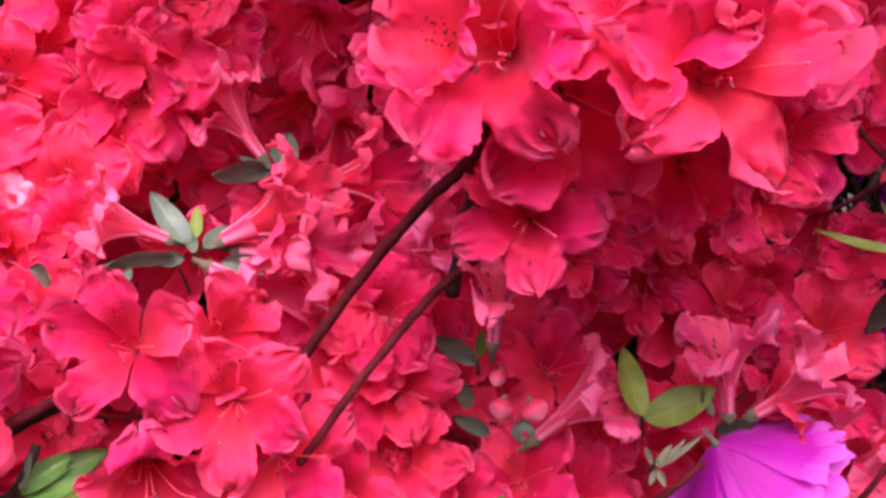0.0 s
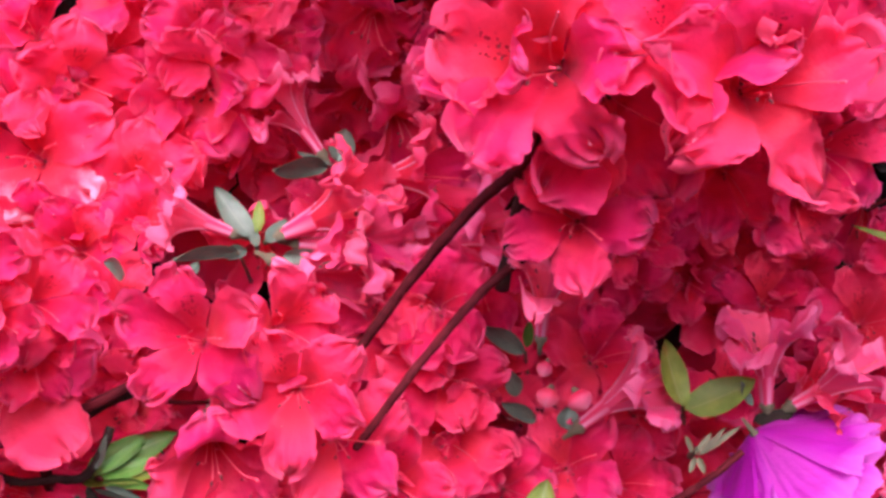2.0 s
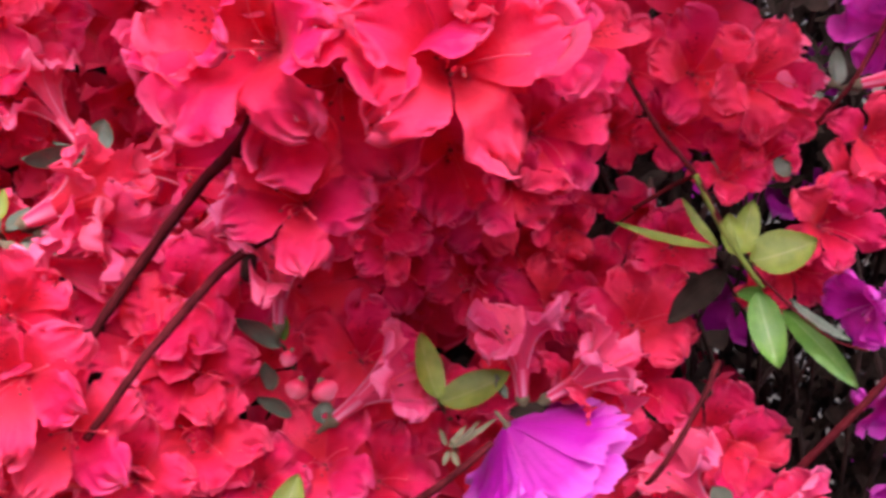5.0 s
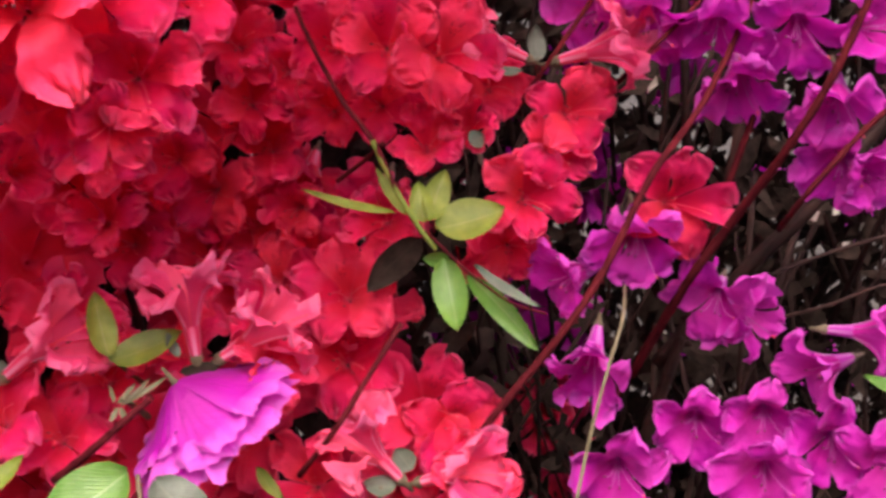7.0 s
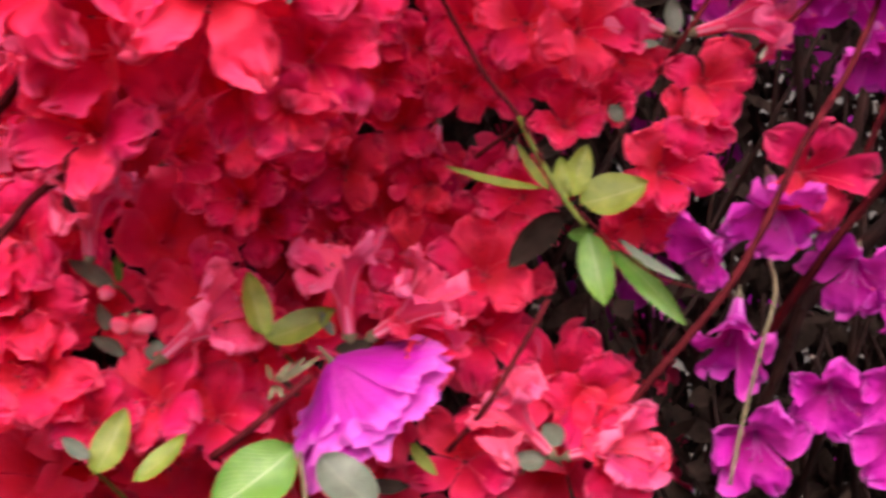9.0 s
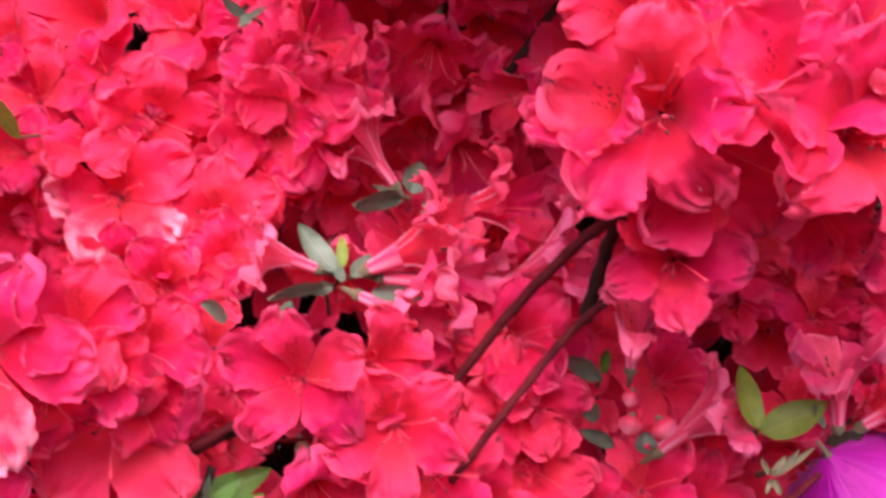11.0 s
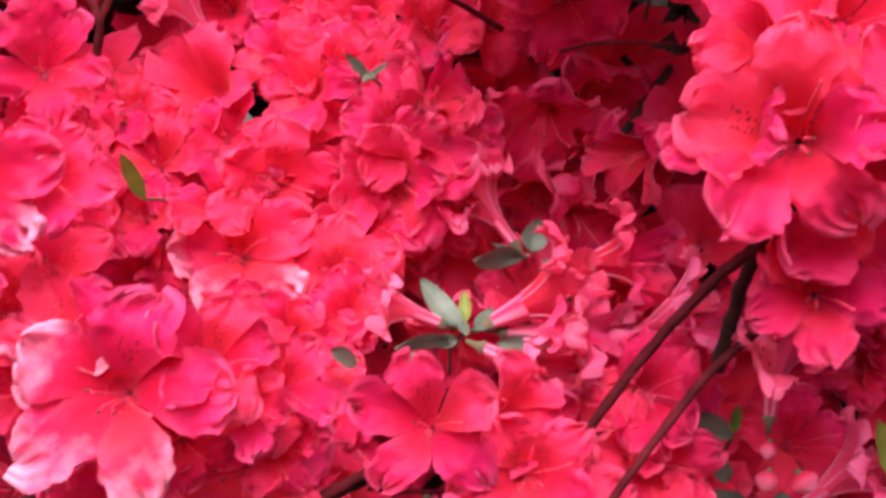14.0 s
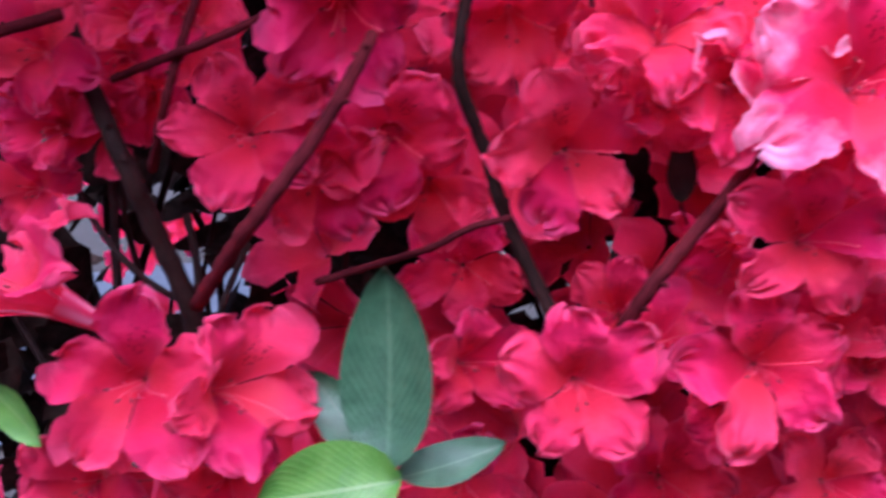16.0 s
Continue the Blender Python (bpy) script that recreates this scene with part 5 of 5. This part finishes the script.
sprig("grey leaves low among the red blossoms", [(leaf_grey, (0.1615, 0.0045, 0.7594), (0.1514, 0.0032, 0.7610), 0.0073, (-0.0029, -0.5977, 0.8017)), (leaf_grey, (0.1665, 0.0065, 0.7631), (0.1620, 0.0083, 0.7699), 0.0073, (-0.3291, -0.5906, 0.7368)), (leaf_grey, (0.1924, 0.0468, 0.8532), (0.1970, 0.0469, 0.8556), 0.0070, (0.3104, -0.6438, 0.6994))],
      [(0.1561, 0.0291, 0.7442), (0.1568, 0.0166, 0.7524), (0.1571, 0.0039, 0.7598)], 0.00066, calyx_mat)
sprig("small green leaves beside a violet blossom", [(leaf_fresh, (0.3207, 0.0039, 0.7748), (0.3037, 0.0084, 0.7805), 0.0058, (-0.0029, -0.5977, 0.8017)), (leaf_fresh, (0.3132, 0.0049, 0.7773), (0.3184, 0.0092, 0.7825), 0.0037, (0.3104, -0.6438, 0.6994))],
      [(0.3318, 0.0279, 0.7590), (0.3251, 0.0159, 0.7674), (0.3188, 0.0036, 0.7745)], 0.00067, calyx_mat)
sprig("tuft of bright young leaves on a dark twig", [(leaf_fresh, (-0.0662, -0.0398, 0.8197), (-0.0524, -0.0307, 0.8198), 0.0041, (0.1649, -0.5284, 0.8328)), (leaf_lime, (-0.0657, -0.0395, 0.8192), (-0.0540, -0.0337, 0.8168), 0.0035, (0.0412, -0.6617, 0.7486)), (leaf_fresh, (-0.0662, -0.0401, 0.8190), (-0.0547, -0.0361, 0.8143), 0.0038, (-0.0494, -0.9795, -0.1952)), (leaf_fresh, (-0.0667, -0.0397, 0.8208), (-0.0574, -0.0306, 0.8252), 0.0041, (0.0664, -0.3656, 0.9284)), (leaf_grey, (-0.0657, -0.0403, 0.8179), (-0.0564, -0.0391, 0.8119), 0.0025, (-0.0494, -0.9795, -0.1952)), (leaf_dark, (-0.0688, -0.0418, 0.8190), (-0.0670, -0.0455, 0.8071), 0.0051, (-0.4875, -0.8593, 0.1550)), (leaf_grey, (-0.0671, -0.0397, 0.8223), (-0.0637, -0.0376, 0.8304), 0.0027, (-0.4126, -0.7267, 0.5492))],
      [(-0.0794, -0.0142, 0.8076), (-0.0730, -0.0270, 0.8135), (-0.0662, -0.0398, 0.8197)], 0.00080, bark)
branch("dark azalea twig bearing a leaf tuft", [(-0.1013, -0.0322, 0.8212), (-0.0891, -0.0336, 0.8172), (-0.0800, -0.0353, 0.8183), (-0.0724, -0.0373, 0.8190), (-0.0673, -0.0378, 0.8237), (-0.0638, -0.0335, 0.8303)], 0.00110, 0.00121, bark_dark, 2)
bud((0.0454, -0.0120, 0.8282), (-0.4012, -0.5651, -0.7209), 0.0031, 0.0023)
bud((0.0537, -0.0120, 0.8186), (0.3931, -0.5703, -0.7213), 0.0040, 0.0037)
bud((0.0461, -0.0040, 0.8164), (-0.4012, -0.5651, -0.7209), 0.0038, 0.0034)
drop(0.1027, -0.0443, 0.8761, -0.355, -0.573, 0.739, 0.00069)
drop(0.0974, -0.0357, 0.8838, -0.363, -0.928, 0.078, 0.00065)
drop(0.0792, -0.0682, 0.9058, -0.383, -0.850, 0.360, 0.00056)
drop(0.0699, -0.0673, 0.9018, -0.914, -0.064, 0.400, 0.00085)
drop(0.0466, -0.0445, 0.9076, 0.333, -0.333, 0.882, 0.00050)
drop(0.0525, -0.0432, 0.8666, -0.475, -0.535, 0.699, 0.00070)
drop(-0.0519, -0.0379, 0.8411, 0.391, -0.636, -0.665, 0.00086)
drop(-0.0205, -0.0384, 0.8293, 0.375, -0.693, 0.616, 0.00053)
drop(0.0547, -0.0400, 0.8871, -0.150, -0.689, 0.709, 0.00072)
drop(0.0309, -0.0574, 0.8978, -0.700, -0.552, 0.453, 0.00075)
drop(-0.0350, -0.0369, 0.8462, -0.283, -0.558, 0.780, 0.00052)
drop(-0.0047, -0.0335, 0.8394, 0.469, -0.883, 0.002, 0.00065)
drop(-0.0716, -0.0483, 0.8309, 0.677, -0.192, 0.711, 0.00078)
drop(0.0873, -0.0110, 0.9417, 0.527, -0.786, -0.322, 0.00068)
drop(0.0710, -0.0534, 0.9294, -0.432, -0.902, 0.025, 0.00079)
drop(0.0519, -0.0383, 0.9394, 0.655, -0.663, 0.363, 0.00056)
drop(0.0412, -0.0265, 0.9301, -0.009, -0.902, 0.431, 0.00060)
drop(-0.1060, 0.0259, 0.8912, -0.368, -0.925, -0.098, 0.00054)
drop(-0.0820, 0.0048, 0.8752, 0.429, -0.898, 0.097, 0.00070)
drop(0.0071, 0.0107, 0.8665, 0.872, -0.465, 0.150, 0.00087)
drop(-0.2055, -0.0375, 0.9011, 0.429, -0.754, 0.497, 0.00074)
drop(-0.1667, -0.0445, 0.8634, 0.592, -0.798, -0.115, 0.00081)
drop(-0.1535, -0.0465, 0.8202, -0.591, -0.762, -0.264, 0.00065)
drop(-0.2394, -0.0515, 0.8205, 0.623, 0.056, 0.780, 0.00080)
drop(-0.2414, -0.0637, 0.8243, 0.918, -0.317, -0.237, 0.00054)
drop(-0.1658, -0.0475, 0.8094, 0.108, -0.992, 0.069, 0.00062)
drop(-0.2640, -0.0565, 0.8282, 0.798, -0.572, 0.192, 0.00077)
drop(-0.1292, -0.0611, 0.9142, 0.857, -0.482, -0.180, 0.00079)
drop(-0.0916, -0.0752, 0.8608, 0.001, -0.815, -0.580, 0.00067)
drop(0.1043, -0.0483, 0.8724, 0.014, -0.879, 0.477, 0.00054)
drop(0.1170, 0.0808, 0.8675, 0.833, -0.527, 0.168, 0.00061)
drop(0.1164, -0.0007, 0.8001, 0.090, -0.098, 0.991, 0.00058)
sprig("narrow lime-green leaf between coral blossoms", [(leaf_lime, (-0.1169, 0.0300, 0.9057), (-0.1180, 0.0180, 0.9208), 0.0047, (0.3, -0.9, 0.3))],
      [(-0.1149, 0.0600, 0.8977), (-0.1159, 0.0450, 0.9027), (-0.1169, 0.0300, 0.9057)], 0.0006, calyx_mat)
sprig("grey-green leaf above pale coral blossoms", [(leaf_grey, (-0.1108, -0.0500, 0.8907), (-0.0976, -0.0620, 0.8993), 0.0043, (0.1, -0.8, 0.6))],
      [(-0.1088, -0.0200, 0.8827), (-0.1098, -0.0350, 0.8877), (-0.1108, -0.0500, 0.8907)], 0.0006, calyx_mat)
sprig("small grey-green leaves at a blossom stalk", [(leaf_grey, (-0.0486, 0.0300, 0.9328), (-0.0537, 0.0220, 0.9398), 0.0038, (-0.1, -0.8, 0.6)), (leaf_grey, (-0.0486, 0.0300, 0.9328), (-0.0418, 0.0220, 0.9358), 0.0038, (0.2, -0.8, 0.6)), (leaf_grey, (-0.0488, 0.0300, 0.9335), (-0.0470, 0.0120, 0.9324), 0.0038, (0, -0.9, 0.3))],
      [(-0.0466, 0.0600, 0.9248), (-0.0476, 0.0450, 0.9298), (-0.0486, 0.0300, 0.9328)], 0.0006, calyx_mat)
sprig("dark narrow leaf under pale coral blossoms", [(leaf_deep, (-0.1510, -0.0600, 0.9060), (-0.1433, -0.0700, 0.9193), 0.0039, (0.4, -0.9, 0.2))],
      [(-0.1490, -0.0300, 0.8980), (-0.1500, -0.0450, 0.9030), (-0.1510, -0.0600, 0.9060)], 0.0006, calyx_mat)


# shaded blossoms deeper inside the shrubs
def joined_flowers(name, colour, spots, label):
    """Many blossoms behind the front ones, as one mesh."""
    rng = random.Random(5)
    verts, faces, uvs = [], [], []
    unit = 0.027
    for x, y, z, size in spots:
        face = Vector((rng.uniform(-0.7, 0.7), -1.0, rng.uniform(-0.1, 1.1))).normalized()
        m = Matrix.Translation((x, y, z)) @ face.to_track_quat("Z", "Y").to_matrix().to_4x4() @ Matrix.Rotation(rng.uniform(0, 6.28), 4, "Z") @ Matrix.Diagonal((size, size, size, 1))
        op = rng.uniform(0.5, 1.0)
        for k in range(5):
            v, f, uv = petal_grid(rng, math.radians(72 * k) + rng.uniform(-0.1, 0.1), op, 1.0, 9, 7, seed=len(verts) * 0.01, bend=rng.uniform(-0.05, 0.15))
            b = len(verts)
            verts += [m @ Vector(p) / unit for p in v]
            faces += [tuple(b + i for i in q) for q in f]
            uvs += uv
    ob = new(name, mesh_of(name, verts, faces, red_petal if colour == "red" else violet_petal, uvs))
    ob.scale = (unit, unit, unit)
    return tagged(ob, label=label, category="flowers", kind="stuff")


rng = random.Random(11)
spots, vspots = [], []
for i in range(15):
    for j in range(10):
        x = -0.36 + 0.043 * i + rng.uniform(-0.015, 0.015)
        z = 0.68 + 0.038 * j + rng.uniform(-0.012, 0.012)
        y = 0.12 + 0.28 * min(0.0, x + 0.04) + 0.1 * (z - 0.85) + rng.uniform(-0.01, 0.015) + (0.03 if -0.04 < x < 0.06 and z > 0.85 else 0.0) + (0.03 if x > 0.05 and 0.77 < z < 0.9 else 0.0) + (0.03 if x < -0.13 else 0.0)
        if x < 0.19 and not (x > 0.135 and 0.775 < z < 0.85) and not (-0.36 < x < -0.25 and 0.77 < z < 0.88):
            spots.append((x, y, z, rng.uniform(0.024, 0.029)))
for i in range(12):
    for j in range(7):
        x = -0.26 + 0.04 * i + rng.uniform(-0.015, 0.015)
        z = 0.72 + 0.036 * j + rng.uniform(-0.012, 0.012)
        y = (0.1 if x < -0.13 else 0.075) + 0.26 * min(0.0, x + 0.06) + 0.1 * (z - 0.85) + rng.uniform(-0.008, 0.008) + (0.03 if z > 0.78 and (x > 0.07 or -0.03 < x < 0.05) else 0.0)
        if not (x < -0.17 and 0.77 < z < 0.88) and not (0.12 < x and 0.755 < z < 0.86) and min((Vector((x, y - 0.02, z)) - p).length for p in PLACED["red"]) < 0.048:
            spots.append((x, y, z, rng.uniform(0.022, 0.027)))
# lower blossoms under the front ones
for i in range(11):
    for j in range(4):
        x = -0.22 + 0.034 * i + rng.uniform(-0.012, 0.012)
        z = 0.655 + 0.032 * j + rng.uniform(-0.01, 0.01)
        y = 0.055 + 0.26 * min(0.0, x + 0.06) + 0.12 * (0.75 - z) + rng.uniform(-0.01, 0.01)
        if min((Vector((x, y, z)) - p).length for p in PLACED["red"]) > 0.028 and (Vector((x, y, z)) - PLACED["violet"][0]).length > 0.05:
            spots.append((x, y, z, rng.uniform(0.023, 0.028)))
# unseen blossoms added above and over the front to shade those below
for count, x0, x1, y0, y1, z0, z1 in ((60, -0.18, 0.04, 0.12, 0.4, 1.0, 1.1), (95, -0.015, 0.06, -0.03, 0.13, 0.99, 1.04), (105, 0.04, 0.24, -0.05, 0.32, 1.0, 1.07), (24, -0.2, -0.1, 0.05, 0.16, 0.99, 1.04), (50, -0.29, -0.19, -0.07, 0.12, 0.975, 1.05), (125, -0.55, -0.17, -0.09, 0.3, 0.965, 1.07), (26, -0.27, -0.18, -0.15, -0.05, 0.975, 1.03), (13, 0.1, 0.18, -0.09, -0.02, 0.99, 1.04)):
    for i in range(count):
        spots.append((rng.uniform(x0, x1), rng.uniform(y0, y1), rng.uniform(z0, z1), rng.uniform(0.023, 0.028)))
# violet blossoms added out of view overhead, so the lower ones fall in shade
for i in range(125):
    x = rng.uniform(0.2, 0.62)
    vspots.append((x, rng.uniform(-0.16, 0.35), rng.uniform(1.0, 1.09), rng.uniform(0.02, 0.025)))
# blossoms all over the outside of both shrubs
def shrub_shell(count, cx, cy, cz, rx, ry, rz, into):
    for i in range(count):
        d = Vector((rng.gauss(0, 1), rng.gauss(0, 1), rng.gauss(0, 1))).normalized()
        x, y, z = cx + rx * d.x, cy + ry * d.y, cz + rz * d.z
        if z < 0.18 or (-0.42 < x < 0.5 and 0.6 < z < 1.04 and y < 0.3):
            continue
        into.append((x, y, z, rng.uniform(0.022, 0.028)))


shrub_shell(700, -0.4, 0.42, 0.55, 0.68, 0.42, 0.52, spots)
shrub_shell(420, 0.72, 0.45, 0.52, 0.55, 0.4, 0.5, vspots)
joined_flowers("inner_red_blossoms", "red", spots, "coral-red azalea blossoms deep inside the shrub, with unseen ones added overhead for shade")
joined_flowers("upper_violet_blossoms", "violet", vspots, "magenta-violet azalea blossoms on the shrub's outside, unseen top ones added for shade")


# twiggy inside of the shrubs, its shade put into the leaf and bark colours
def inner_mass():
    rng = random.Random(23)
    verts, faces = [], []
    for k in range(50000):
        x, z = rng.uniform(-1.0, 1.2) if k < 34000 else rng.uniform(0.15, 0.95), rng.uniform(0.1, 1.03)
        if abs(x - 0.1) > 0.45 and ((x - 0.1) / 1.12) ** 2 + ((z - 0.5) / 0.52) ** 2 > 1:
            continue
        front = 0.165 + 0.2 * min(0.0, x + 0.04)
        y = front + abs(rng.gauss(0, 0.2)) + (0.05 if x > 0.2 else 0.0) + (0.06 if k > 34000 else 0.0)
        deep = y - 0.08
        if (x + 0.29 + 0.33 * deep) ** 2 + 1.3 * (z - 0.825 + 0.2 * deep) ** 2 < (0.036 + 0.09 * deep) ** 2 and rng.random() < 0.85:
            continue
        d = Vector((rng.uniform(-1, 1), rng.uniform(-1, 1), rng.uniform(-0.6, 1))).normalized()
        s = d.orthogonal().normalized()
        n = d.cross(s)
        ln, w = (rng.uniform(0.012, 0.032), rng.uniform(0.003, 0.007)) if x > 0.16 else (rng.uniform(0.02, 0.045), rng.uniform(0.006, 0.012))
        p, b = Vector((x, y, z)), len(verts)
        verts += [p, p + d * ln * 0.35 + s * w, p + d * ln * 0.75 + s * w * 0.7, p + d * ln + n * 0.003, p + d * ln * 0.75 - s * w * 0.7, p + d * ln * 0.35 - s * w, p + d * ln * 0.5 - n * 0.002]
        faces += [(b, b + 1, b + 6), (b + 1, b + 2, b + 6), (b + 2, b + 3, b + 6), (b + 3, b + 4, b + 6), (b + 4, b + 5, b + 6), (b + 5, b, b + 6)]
    tagged(new("inner_leaves", mesh_of("inner_leaves", verts, faces, leaf_dark)), label="dark leaves deep inside the shrubs, shade put into their colour", category="leaves", kind="stuff")
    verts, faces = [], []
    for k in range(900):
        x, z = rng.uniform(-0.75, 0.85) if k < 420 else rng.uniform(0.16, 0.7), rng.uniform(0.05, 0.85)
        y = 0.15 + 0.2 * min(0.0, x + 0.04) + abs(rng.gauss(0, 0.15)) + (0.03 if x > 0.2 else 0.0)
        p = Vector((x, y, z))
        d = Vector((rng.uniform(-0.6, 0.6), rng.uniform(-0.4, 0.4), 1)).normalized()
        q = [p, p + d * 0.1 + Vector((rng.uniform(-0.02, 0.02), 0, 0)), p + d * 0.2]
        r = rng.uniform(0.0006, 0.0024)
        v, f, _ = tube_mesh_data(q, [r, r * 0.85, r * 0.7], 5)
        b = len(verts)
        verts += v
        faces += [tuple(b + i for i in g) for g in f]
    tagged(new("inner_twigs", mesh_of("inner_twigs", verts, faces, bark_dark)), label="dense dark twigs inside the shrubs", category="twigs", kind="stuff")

    verts, faces = [], []
    for k in range(180):
        p = Vector((rng.uniform(0.16, 0.75), rng.uniform(0.14, 0.5), rng.uniform(0.35, 0.92)))
        d = Vector((rng.uniform(-1, 1), rng.uniform(-1, 1), rng.uniform(-1, 1))).normalized()
        s = d.orthogonal().normalized()
        ln, b = rng.uniform(0.0025, 0.0075), len(verts)
        verts += [p, p + d * ln + s * ln * 0.4, p + d * ln * 1.6, p + d * ln - s * ln * 0.4 + d.cross(s) * ln * 0.2]
        faces += [(b, b + 1, b + 2), (b, b + 2, b + 3)]
    tagged(new("dry_petal_litter", mesh_of("dry_petal_litter", verts, faces, litter)), label="dry pale petals and leaf bits caught among the twigs", category="litter", kind="stuff")


inner_mass()
